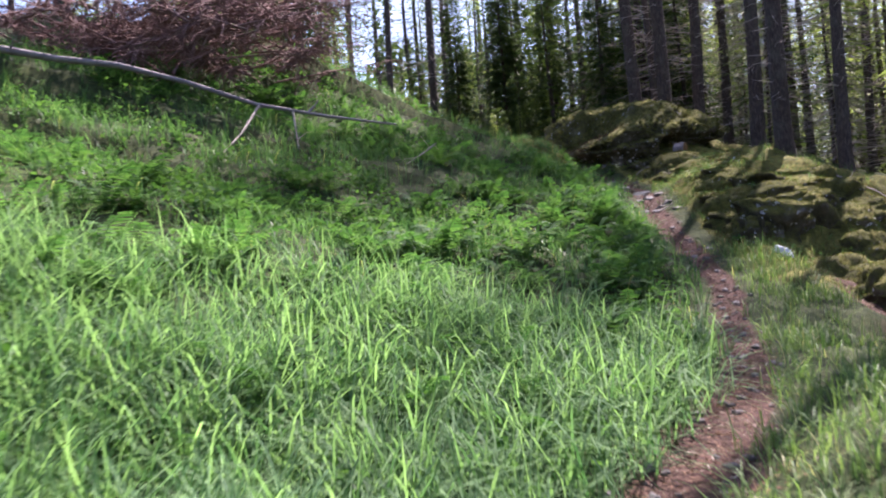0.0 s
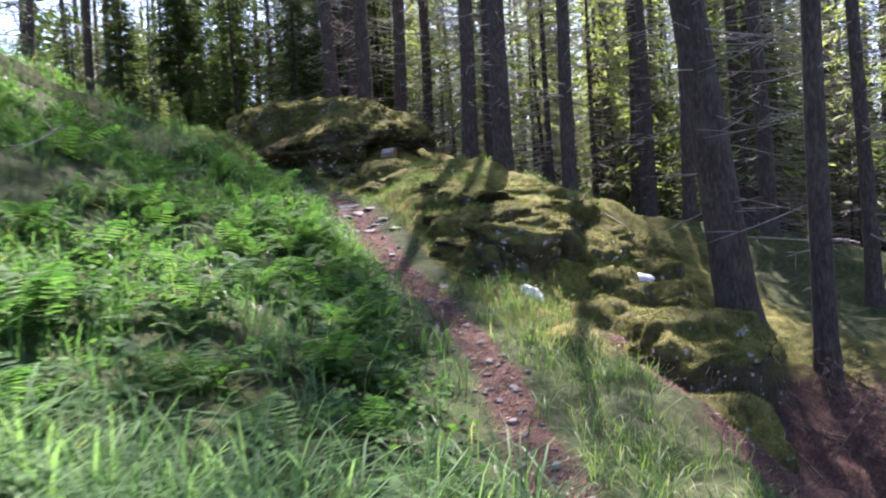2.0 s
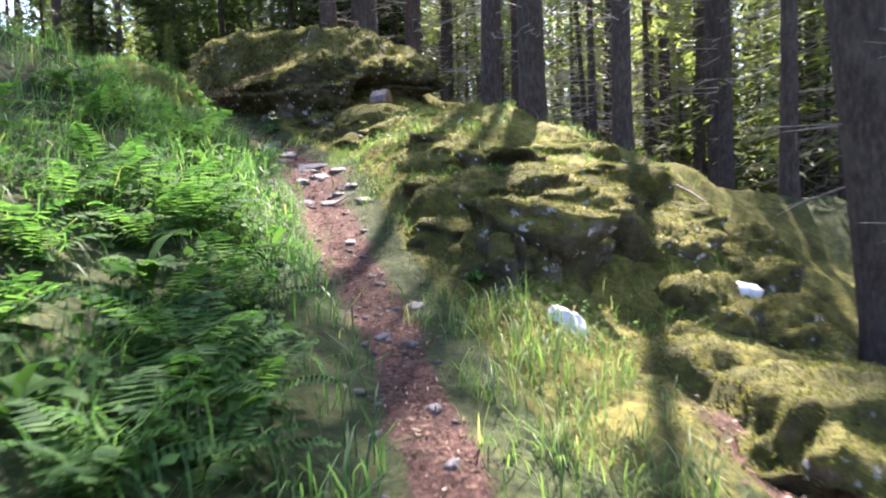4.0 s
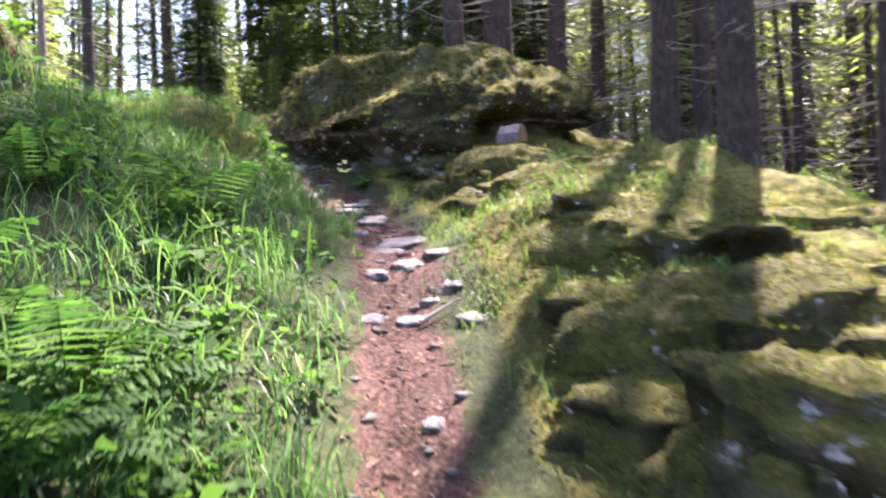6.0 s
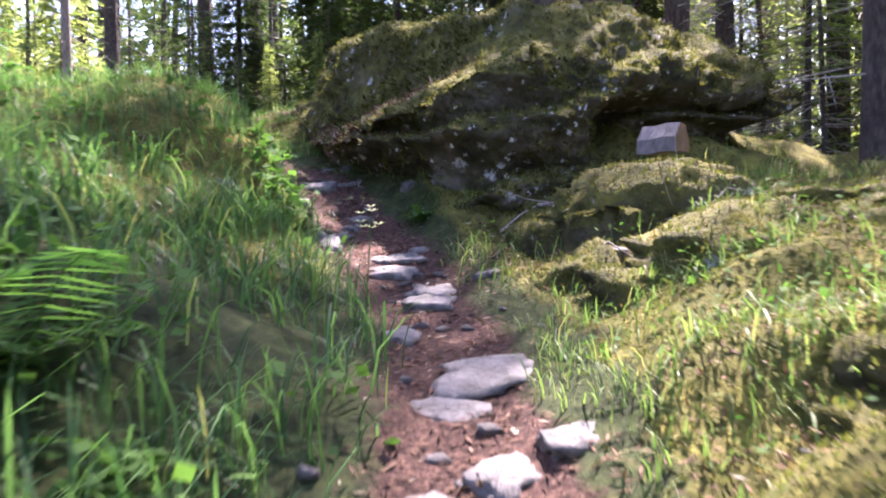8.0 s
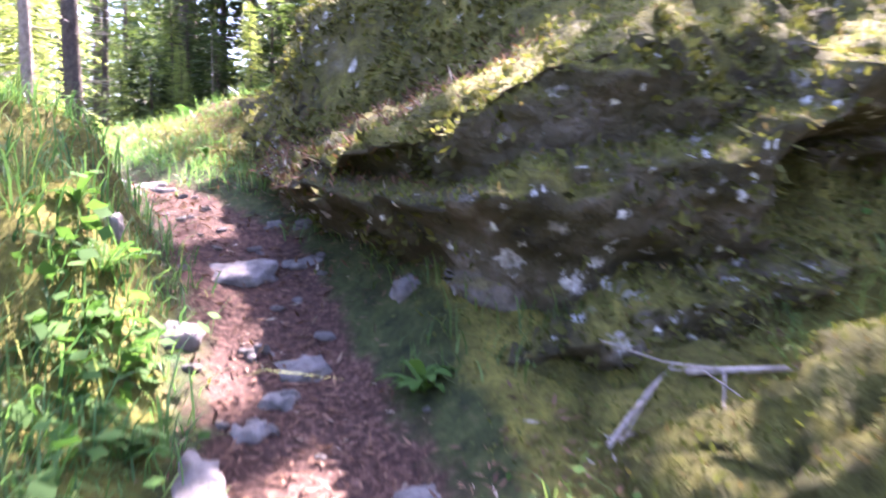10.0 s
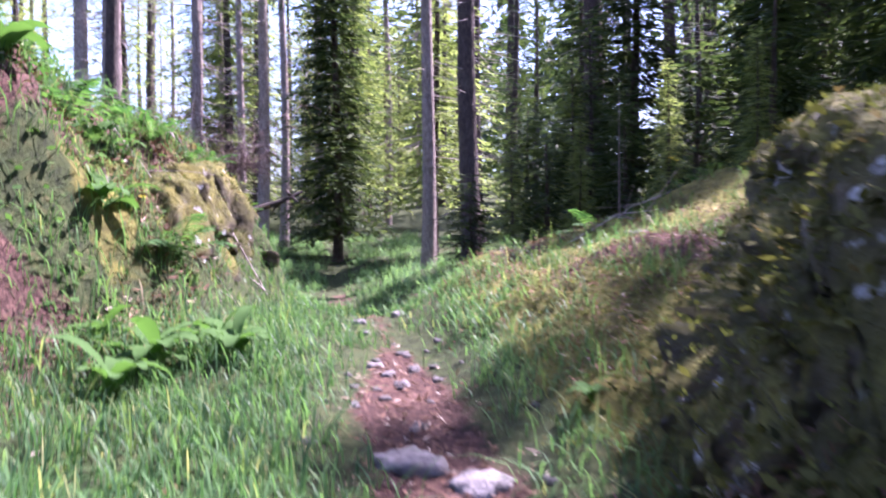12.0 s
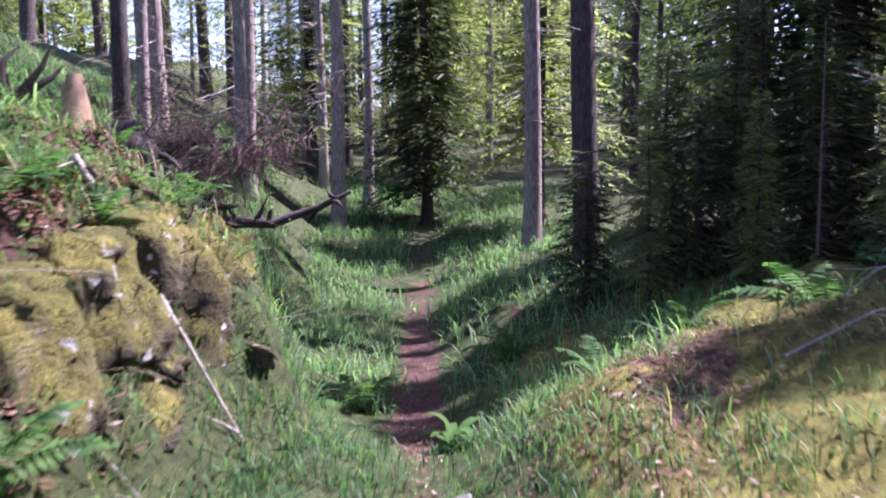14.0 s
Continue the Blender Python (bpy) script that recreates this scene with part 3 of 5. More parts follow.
# stones in the path
PATH_STONES = [  # x, y, half sizes, turn
    (3.9, 15.72, .27, .19, .05, 20), (3.66, 15.4, .16, .12, .05, -10), (3.8, 14.98, .12, .1, .06, 50), (3.72, 16.7, .13, .11, .08, 5), (3.6, 17.45, .15, .1, .06, 15), (3.58, 14.85, .1, .08, .05, 80),
    (4.0, 15.05, .1, .08, .05, 20), (3.55, 16.2, .1, .08, .05, 60), (3.06, 18.81, .18, .11, .09, 8), 
    (3.82, 14.3, .09, .05, .05, 25), (3.68, 14.08, .15, .06, .05, 8), (3.46, 14.15, .11, .07, .05, 25), (3.98, 14.38, .09, .08, .07, 50), (3.98, 13.85, .09, .08, .06, 10), (4.72, 14.0, .1, .07, .05, 70),
    (3.55, 17.2, .15, .09, .07, 5), (3.72, 17.55, .15, .05, .05, 12), (3.75, 16.9, .14, .1, .08, -20), (3.38, 18.2, .09, .07, .06, 30),
    (3.33, 18.02, .06, .05, .05, 70), (3.25, 17.85, .07, .05, .05, 45), (3.08, 18.92, .16, .06, .04, 6), (3.3, 18.95, .08, .05, .04, 20), (3.2, 17.5, .07, .16, .08, 12), (2.95, 18.2, .11, .08, .07, 30),
    (1.98, 20.55, .12, .1, .11, 10), (2.25, 20.5, .11, .08, .08, -20), (2.4, 20.3, .07, .06, .05, 40), (1.35, 21.6, .05, .04, .04, 30), (1.2, 21.75, .06, .05, .04, 70), (1.5, 21.45, .05, .04, .03, 10),
    (0.56, 22.7, .06, .04, .04, 35), (0.72, 22.5, .05, .04, .03, 35), (0.66, 23.05, .06, .04, .11, 60), (2.6, 7.7, .05, .04, .03, 0), (2.9, 8.3, .06, .05, .03, 50), (2.7, 8.1, .04, .04, .02, 80),
    (3.15, 9.4, .06, .04, .03, 20), (3.25, 9.9, .05, .05, .03, 35), (3.0, 8.9, .07, .05, .03, 75), (3.3, 10.9, .07, .05, .04, 10), (3.55, 12.1, .04, .03, .03, 0), (3.66, 11.45, .12, .07, .05, 40),
    (3.62, 13.0, .07, .05, .04, 65), (2.2, 6.2, .06, .05, .02, 15), (2.5, 7.0, .06, .04, .02, 45), (4.15, 12.75, .12, .09, .05, 10), (2.15, 23.5, .12, .09, .08, 20), (3.99, 16.9, .05, .03, .05, 0), (4.05, 16.88, .03, .03, .05, 40), (4.68, 17.17, .07, .05, .05, 20), (5.01, 17.21, .09, .06, .08, 70), (4.98, 17.05, .08, .05, .06, 10), (4.6, 16.61, .05, .04, .04, 30),
    (4.72, 16.67, .05, .04, .04, 80), (3.86, 18.34, .03, .03, .07, 0), (3.71, 18.42, .05, .04, .09, 15), (2.62, 17.61, .05, .04, .04, 0), (4.26, 18.16, .07, .05, .03, 10), (3.91, 18.81, .08, .05, .08, 30), (2.78, 18.21, .05, .03, .06, 0), (3.12, 19.43, .05, .04, .03, 0), (3.28, 19.31, .08, .04, .03, 40)]
for k, (x, y, sx, sy, sz, turn) in enumerate(PATH_STONES):
    big = 0.8 if y > 21 else 1.05 if y > 12.5 else 0.75
    ob = rock("stone", (0, 0, 0), (min(sx, 1.5 * sy) * big, sy * big, max(sz, 0.055) * 0.9), 60 + k, STONE, "flat grey stone bedded in the footpath", "stone", "stones in the footpath", 3, rough=0.46, boxy=0.55, flat=0.75)
    ob.matrix_basis = pose(x, y, height(x, y) - max(sz, 0.055) * 0.3, 13 if 8 < y < 19.5 else 3) @ pose(0, 0, 0, 3 * (k % 3) - 3, 4 * (k % 2), turn)     # lying with the slope
PEBBLES = [rock_mesh("pebble", (1.2, 0.9, 0.6), 300 + k, STONE, 2, rough=0.5, boxy=0.5) for k in range(5)]
g = random.Random(41)
for k in range(230):
    i = g.randrange(3, 22)
    u = g.random()
    x, y = (TRAIL[i, c] * (1 - u) + TRAIL[i + 1, c] * u + g.gauss(0, 0.16) for c in (0, 1))
    q = g.uniform(0.012, 0.034)
    ob = new("pebble", PEBBLES[k % 5])
    ob.matrix_basis = pose(x, y, height(x, y) + q * 0.15, g.uniform(-15, 15), g.uniform(-15, 15), g.uniform(0, 360)) @ Matrix.Scale(q, 4)
    tagged(ob, "small grey pebble pressed into the footpath", "pebble", "pebbles in the footpath")


# ---- trees ----
def tube(points, radii, sides=8):
    """Rings round a line of points; verts and tris as arrays."""
    pts, vs, ts = [Vector(p) for p in points], [], []
    for i, p in enumerate(pts):
        w = (pts[min(i + 1, len(pts) - 1)] - pts[max(i - 1, 0)]).normalized()
        u = w.orthogonal().normalized()
        v = w.cross(u)
        for j in range(sides):
            a = 2 * math.pi * j / sides
            vs.append(p + (u * math.cos(a) + v * math.sin(a)) * radii[i])
    for i in range(len(pts) - 1):
        for j in range(sides):
            a, b = i * sides + j, i * sides + (j + 1) % sides
            ts += [(a, b, b + sides), (a, b + sides, a + sides)]
    return np.array(vs), np.array(ts)


def gather(pieces):
    vs, ts, n = [], [], 0
    for v, t in pieces:
        vs.append(v)
        ts.append(t + n)
        n += len(v)
    return np.concatenate(vs), np.concatenate(ts)


def trunk_mesh(h, r, seed, material, lean=0.0, sides=14):
    g = random.Random(seed)
    pts, rad = [], []
    for i in range(19):
        u = i / 18
        z = h * u ** 1.5
        pts.append((lean * z + 0.05 * math.sin(z * 0.6 + seed), 0.05 * math.cos(z * 0.45 + seed * 2), z - 0.25))
        rad.append(max(0.02, r * (1 - 0.86 * z / h) * (1 + 0.5 * math.exp(-z / 0.28))))
    v, t = tube(pts, rad, sides)
    ang = np.arange(len(v)) % sides
    bulge = 1 + 0.10 * np.sin(ang * 2.1 + seed) * np.exp(-np.maximum(v[:, 2], 0) / 0.5)
    c = np.repeat(np.array(pts), sides, 0)
    return tri_mesh("trunk", c + (v - c) * bulge[:, None], t, material)


def twig_pieces(g, h0, h1, count, r_at, length):
    out = []
    for _ in range(count):
        z = g.uniform(h0, h1)
        a = g.uniform(0, 6.283)
        L = length * g.uniform(0.35, 1.0)
        d = Vector((math.cos(a), math.sin(a), 0))
        droop = g.uniform(-0.55, 0.1)
        r0 = r_at(z)
        pts = [d * (r0 * 0.7) + Vector((0, 0, z)), d * (r0 + L * 0.5) + Vector((0, 0, z + droop * L * 0.4)), d * (r0 + L) + Vector((g.uniform(-.1, .1), g.uniform(-.1, .1), z + droop * L * 0.7))]
        w = g.uniform(0.006, 0.014)
        out.append(tube(pts, [w, w * 0.7, 0.002], 4))
        for s in (0.45, 0.7):
            if g.random() < 0.7:
                p = pts[0].lerp(pts[2], s)
                e = p + (d + Vector((g.uniform(-1, 1), g.uniform(-1, 1), g.uniform(-.7, .2)))).normalized() * L * 0.4
                out.append(tube([p, e], [w * 0.5, 0.002], 3))
    return out


def spray(g, base, way, L, droop, step, size, hang=0.5):
    """One needled branch: short twigs set along it on both sides, each a narrow leaf of needles."""
    vs, ts = [], []
    side = way.cross(Vector((0, 0, 1))).normalized()
    n = max(3, int(L / step))
    for i in range(n):
        u = (i + 0.6) / n
        p = base + way * (L * u) + Vector((0, 0, -droop * L * u * u + 0.12 * L * max(0, u - 0.6)))
        for s in (-1, 1):
            t = size * (1.15 - 0.75 * u) * g.uniform(0.6, 1.25)
            e = (side * s * g.uniform(0.5, 1.0) + way * g.uniform(0.3, 0.9) + Vector((0, 0, -hang * g.uniform(0.1, 1.1)))).normalized() * t
            w = e.cross(Vector((g.uniform(-.6, .6), g.uniform(-.6, .6), 1))).normalized() * (0.016 + 0.034 * t)
            k = len(vs)
            vs += [p, p + e * 0.55 + w, p + e, p + e * 0.5 - w]
            ts += [(k, k + 1, k + 2), (k, k + 2, k + 3)]
    return np.array(vs), np.array(ts)


def crown_mesh(g, h0, h1, reach, whorls, per, material, step=0.11, size=0.34, top_narrow=1.0, droop=0.35):
    out = []
    for i in range(whorls):
        u = i / (whorls - 1)
        z = h0 + (h1 - h0) * u
        for _ in range(per):
            a = g.uniform(0, 6.283)
            L = reach * (1 - 0.9 * u ** top_narrow) * g.uniform(0.55, 1.1) + 0.15
            d = Vector((math.cos(a), math.sin(a), g.uniform(-0.25, 0.12) + 0.35 * u)).normalized()
            out.append(spray(g, Vector((0, 0, z + g.uniform(-.15, .15))) + d * 0.06, d, L, droop * g.uniform(0.5, 1.3), step, size))
    return tri_mesh("crown", *gather(out), material)


def tall_spruce(seed, h=17.0, r=0.2, crown_from=5.5, lean=0.0, bark=None, twigs=95, reach=1.6, per=4):
    """Forest spruce: bare trunk with dead twigs below, the crown high up."""
    g = random.Random(seed)
    root = thing("spruce_tree", (0, 0, 0), "tall spruce with a bare scaly trunk and dead lower twigs", "tree", "forest spruces")
    part("trunk", trunk_mesh(h, r, seed, bark or BARK, lean), root)
    tw = tri_mesh("twig_tangle", *gather([(v + np.array([lean, 0, 0]) * v[:, 2:3], t) for v, t in twig_pieces(g, 1.0, 10.0, twigs, lambda z: r * (1 - 0.8 * z / h), 1.2)]), DEAD)
    tagged(part("twig_tangle", tw, root, "thin dry grey twigs"), kind="stuff")
    part("crown", crown_mesh(g, crown_from, h, reach, 24, per, NEEDLE, 0.19, 0.42), root, "dark green needled crown")
    return root


def young_spruce(seed, h=6.0, crown_from=0.7, reach=1.35, material=None, label="young spruce with dense drooping dark green branches", per=7, size=0.30):
    g = random.Random(seed)
    root = thing("young_spruce", (0, 0, 0), label, "tree", "young spruces")
    part("trunk", trunk_mesh(h, 0.055 + h * 0.006, seed, BARK, 0, 8), root)
    part("crown", crown_mesh(g, crown_from, h, reach, int(14 + h * 3.4), per, material or NEEDLE, 0.085, size, 1.1, 0.45), root)
    return root


def leafy_tree(seed, h=7.0, reach=2.0):
    """Small broadleaf tree: forked limbs and a crown of many small leaves with gaps."""
    g = random.Random(seed)
    root = thing("leafy_tree", (0, 0, 0), "slender broadleaf tree with light green leaves", "tree", "light green undergrowth trees")
    part("trunk", trunk_mesh(h, 0.07, seed, PALE_BARK, 0, 8), root)
    vs, ts, limbs = [], [], []
    for _ in range(30):
        z = g.uniform(0.8, h)
        a = g.uniform(0, 6.283)
        d = Vector((math.cos(a), math.sin(a), g.uniform(0.1, 0.7))).normalized()
        L = reach * g.uniform(0.4, 1.0) * (1 - 0.5 * z / h)
        b = Vector((0, 0, z))
        limbs.append(tube([b, b + d * L * 0.6, b + d * L], [0.018, 0.01, 0.003], 4))
        for _ in range(42):
            p = b + d * L * g.uniform(0.3, 1.1) + Vector((g.gauss(0, .2), g.gauss(0, .2), g.gauss(0, .16)))
            e = Vector((g.uniform(-1, 1), g.uniform(-1, 1), g.uniform(-.8, .3))).normalized() * g.uniform(0.06, 0.12)
            w = e.cross(Vector((g.uniform(-1, 1), g.uniform(-1, 1), 1))).normalized() * e.length * 0.4
            k = len(vs)
            vs += [p, p + e * 0.5 + w, p + e, p + e * 0.5 - w]
            ts += [(k, k + 1, k + 2), (k, k + 2, k + 3)]
    part("limb", tri_mesh("limb", *gather(limbs), PALE_BARK), root)
    part("crown", tri_mesh("crown", np.array(vs), np.array(ts), LIT_NEEDLE_LIGHT_LEAF), root, "loose light green leaves")
    return root


TALL = [tall_spruce(1, 18, 0.145, 10.5), tall_spruce(2, 19, 0.18, 11.5, 0.01), tall_spruce(3, 17, 0.12, 10.0, -0.01, None, 70), tall_spruce(4, 20, 0.2, 14.0, -0.02, None, 95, 1.2, 3)]
OLD = tall_spruce(8, 25, 0.2, 12.0, 0.0, None, 95, 2.5, 6)
LEANING = tall_spruce(5, 19, 0.25, 12.0, -0.14)
PALE_TREES = [tall_spruce(6, 15, 0.11, 6.0, 0.0, PALE_BARK, 70), tall_spruce(7, 16, 0.14, 6.0, 0.01, PALE_BARK, 60)]
YOUNG = [young_spruce(11, 6.5, 0.6, 1.5), young_spruce(12, 9.0, 0.9, 1.35), young_spruce(13, 4.0, 0.3, 1.1), young_spruce(14, 2.0, 0.15, 0.75, None, "small spruce sapling with low branches")]
DENSE = young_spruce(19, 9.0, 0.75, 1.25, None, "young spruce with a dense dark green crown in the glade", 12, 0.4)
PALE_YOUNG = young_spruce(17, 8.0, 1.2, 1.6, LIT_NEEDLE_LIGHT_LEAF, "young spruce with light green branches, sunlight put into the colour")
LIGHTS = [leafy_tree(15, 7.0), leafy_tree(16, 5.0, 1.6)]
used = set()


def plant(proto, x, y, turn=0.0, scale=1.0, sink=0.0):
    m = pose(x, y, height(x, y) - sink, 0, 0, turn) @ Matrix.Scale(scale, 4)
    if proto.name in used:
        ob = copy_thing(proto, m)
        ob.matrix_basis = m
    else:
        used.add(proto.name)
        proto.matrix_basis = m
        ob = proto
    return ob


# the trees that stand out: kind, place, turn, size
for proto, x, y, turn, s in [
        (TALL[3], 6.9, 16.4, 20, 0.9), (TALL[1], 7.3, 18.7, 200, 0.95), (TALL[2], 7.9, 19.0, 90, 1.0), (TALL[0], 7.5, 15.2, 130, 0.85),
        (LEANING, 7.5, 11.3, 0, 1.0), (TALL[2], 7.2, 9.7, 40, 1.0), (TALL[0], 10.3, 17.0, 60, 0.8), (TALL[2], 11.2, 18.3, 10, 1.1),
        (TALL[0], 13.0, 22.4, 250, 1.0), (TALL[0], 12.9, 24.6, 170, 1.0), (TALL[2], 9.4, 14.6, 77, 0.95), (TALL[0], 10.6, 14.2, 300, 0.95),
        (OLD, 5.8, 23.9, 33, 0.95), (OLD, 6.5, 23.3, 99, 1.0), (OLD, 7.7, 24.0, 190, 0.9), (TALL[0], 6.9, 26.0, 15, 0.9), (TALL[1], 9.0, 25.5, 215, 0.9),
        (TALL[1], -1.36, 29.2, 60, 0.85), (PALE_TREES[1], -2.87, 31.0, 10, 0.9), (TALL[1], 0.13, 30.6, 75, 0.95), (PALE_TREES[0], 1.35, 26.6, 60, 0.12),
        (TALL[0], 0.7, 34.0, 0, 1.0), (TALL[1], -4.6, 37.5, 30, 1.0),
        (PALE_TREES[0], -7.0, 28.0, 50, 0.8), (PALE_TREES[0], -7.2, 28.5, 200, 1.0), (PALE_TREES[1], -6.6, 31.5, 120, 0.9), (PALE_TREES[0], -8.2, 34.5, 10, 1.0),
        (PALE_TREES[1], -9.5, 38.0, 80, 1.0), (PALE_TREES[0], -9.8, 35.0, 300, 1.0), (PALE_TREES[1], -11.0, 42.0, 45, 1.1), (PALE_TREES[0], -8.9, 41.0, 20, 1.1),
        (TALL[2], -4.8, 26.0, 150, 0.75), (PALE_TREES[0], -4.9, 27.6, 10, 0.7), (PALE_TREES[0], -5.8, 28.7, 70, 0.9), (TALL[1], -5.5, 20.5, 90, 0.9), (TALL[0], -4.0, 18.0, 30, 0.9), (TALL[3], -7.5, 17.0, 180, 0.9), (TALL[0], -6.5, 23.5, 140, 1.0), (PALE_TREES[0], -12, 37.0, 20, 1.0), (PALE_TREES[1], -13, 33.0, 130, 1.0)]:
    plant(proto, x, y, turn, s)
for proto, x, y, turn, s in [
        (DENSE, -6.1, 33.4, 0, 1.0), (DENSE, 2.6, 29.6, 40, 0.9), (YOUNG[0], 4.0, 28.0, 140, 1.1), (DENSE, 0.95, 29.4, 100, 0.75), (YOUNG[0], -0.4, 31.8, 80, 0.9),
        (YOUNG[1], 3.2, 31.4, 10, 1.2), (PALE_YOUNG, -3.7, 33.2, 30, 1.0), (PALE_YOUNG, -9.0, 39.0, 30, 1.3), (PALE_YOUNG, -11.0, 36.0, 130, 1.4), (YOUNG[2], 0.6, 28.3, 30, 0.75), (YOUNG[2], -0.3, 28.6, 99, 0.55), (YOUNG[3], 1.3, 27.0, 10, 0.8), (YOUNG[3], 0.3, 27.4, 60, 0.8),
        (YOUNG[3], 2.1, 27.0, 200, 0.9), (YOUNG[2], 2.8, 26.8, 123, 0.7), (YOUNG[3], -0.7, 27.6, 20, 0.6), (YOUNG[0], 5.6, 27.2, 33, 1.0), (YOUNG[1], 4.9, 33.5, 200, 1.1),
        (YOUNG[1], -3.6, 19.6, 20, 1.1), (YOUNG[1], -5.0, 20.5, 140, 1.2), (YOUNG[0], -4.2, 17.6, 60, 1.0), (YOUNG[1], -2.9, 18.7, 260, 0.85), (DENSE, -4.4, 22.3, 40, 0.9), (YOUNG[1], 3.4, 35.0, 70, 1.2), (PALE_YOUNG, 1.0, 26.4, 0, 0.17), (PALE_YOUNG, 1.9, 26.2, 50, 0.2), (PALE_YOUNG, 0.1, 26.9, 90, 0.22), (PALE_YOUNG, 2.7, 25.9, 20, 0.2), (PALE_YOUNG, 0.5, 27.9, 10, 0.3), (YOUNG[1], 7.5, 31.0, 50, 1.2), (YOUNG[0], 8.6, 28.5, 110, 1.2)]:
    plant(proto, x, y, turn, s)

# the forest round about
g = random.Random(5)


def clear(x, y):
    d, ty, _ = (float(v[0]) for v in on_trail(np.array([x]), np.array([y])))
    if -3 < x < 9 and -4 < y < 26:
        return False
    if abs(d) < 3.5 or (y < 5 and abs(x) < 6):
        return False
    if -6 < x < 3 and 32.5 < y < 43:
        return False
    return not (-9.5 < x < -1 and 24 < y < 37 and d > -5)     # sunlit glade beyond the crest


made = 0
while made < 90:
    a, rr = g.uniform(0, 6.283), 6 + 38 * math.sqrt(g.random())
    x, y = 3 + rr * math.sin(a), 15 + rr * math.cos(a)
    if not clear(x, y):
        continue
    far_left = x < -3
    if far_left and g.random() < 0.45:
        continue
    k = g.random()
    proto = TALL[g.randrange(4)] if k < 0.55 else (YOUNG[g.randrange(2)] if k < 0.82 else LIGHTS[g.randrange(2)])
    if x > 8 and y < 24 and rr < 14 and proto not in TALL:
        proto = TALL[2]
    if proto in LIGHTS and (rr < 20 or x < 2):
        proto = YOUNG[0]
    plant(proto, x, y, g.uniform(0, 360), g.uniform(0.8, 1.2))
    made += 1


def far_spruce(seed, h, reach, material, label, step=0.27, size=0.66):
    gg = random.Random(seed)
    root = thing("far_spruce", (0, 0, 0), label, "tree", "spruces of the forest behind")
    part("trunk", trunk_mesh(h, 0.16, seed, BARK, 0, 7), root)
    part("crown", crown_mesh(gg, 1.0, h, reach, 30, 5, material, step, size, 1.3, 0.4), root)
    return root


FAR = [far_spruce(31, 15, 2.3, NEEDLE, "dark green forest spruce branched to the ground"), far_spruce(32, 13, 2.6, NEEDLE, "dark green forest spruce branched to the ground"),
       far_spruce(33, 11, 2.2, LIT_NEEDLE_LIGHT_LEAF, "tree of the forest behind, coloured a sunlit light green", 0.25, 0.45)]
for k in range(12):
    plant(FAR[k % 2], g.uniform(3.5, 15), g.uniform(33, 42), g.uniform(0, 360), g.uniform(0.8, 1.1))
for x, y in ((-7.0, 47.0), (-4.8, 50.0), (-2.9, 47.5), (-0.6, 50.5), (1.2, 46.5), (3.0, 49.0), (-6.0, 53.0), (0.3, 54.0)):
    plant(FAR[0], x, y, 40 * x, 1.35)
for x, y in ((2.6, 37.5), (-2.6, 42.0), (0.3, 41.0), (3.0, 39.5), (-4.4, 40.0), (-5.4, 45.0)):
    plant(FAR[0], x, y, 50 * x, 0.75)
for k in range(30):
    a, rr = g.uniform(-0.02, 1.15), g.uniform(24, 40)
    plant(FAR[(0, 2, 1)[k % 3]], 3 + rr * math.sin(a), 12 + rr * math.cos(a), g.uniform(0, 360), g.uniform(0.9, 1.2))
made = 0
while made < 150:
    a, rr = (g.uniform(-0.75, 1.5) if made % 5 else g.uniform(0, 6.283)), g.uniform(13, 46)
    x, y = 3 + rr * math.sin(a), 15 + rr * math.cos(a)
    if not clear(x, y) or (x < -2 and y < 12 and made % 3) or abs(float(on_trail(np.array([x]), np.array([y]))[0][0])) < (18 if x < -2 else 9):
        continue
    if made % 4 == 0:
        x, y = g.uniform(12, 30), g.uniform(8, 36)
    elif made % 5 == 1:
        x, y = g.uniform(-26, -8), g.uniform(37, 58)
    k = 2 if made % 4 == 0 or x < -7 or g.random() < 0.3 else g.randrange(2)
    plant(FAR[k], x, y, g.uniform(0, 360), g.uniform(0.7, 1.2))
    made += 1


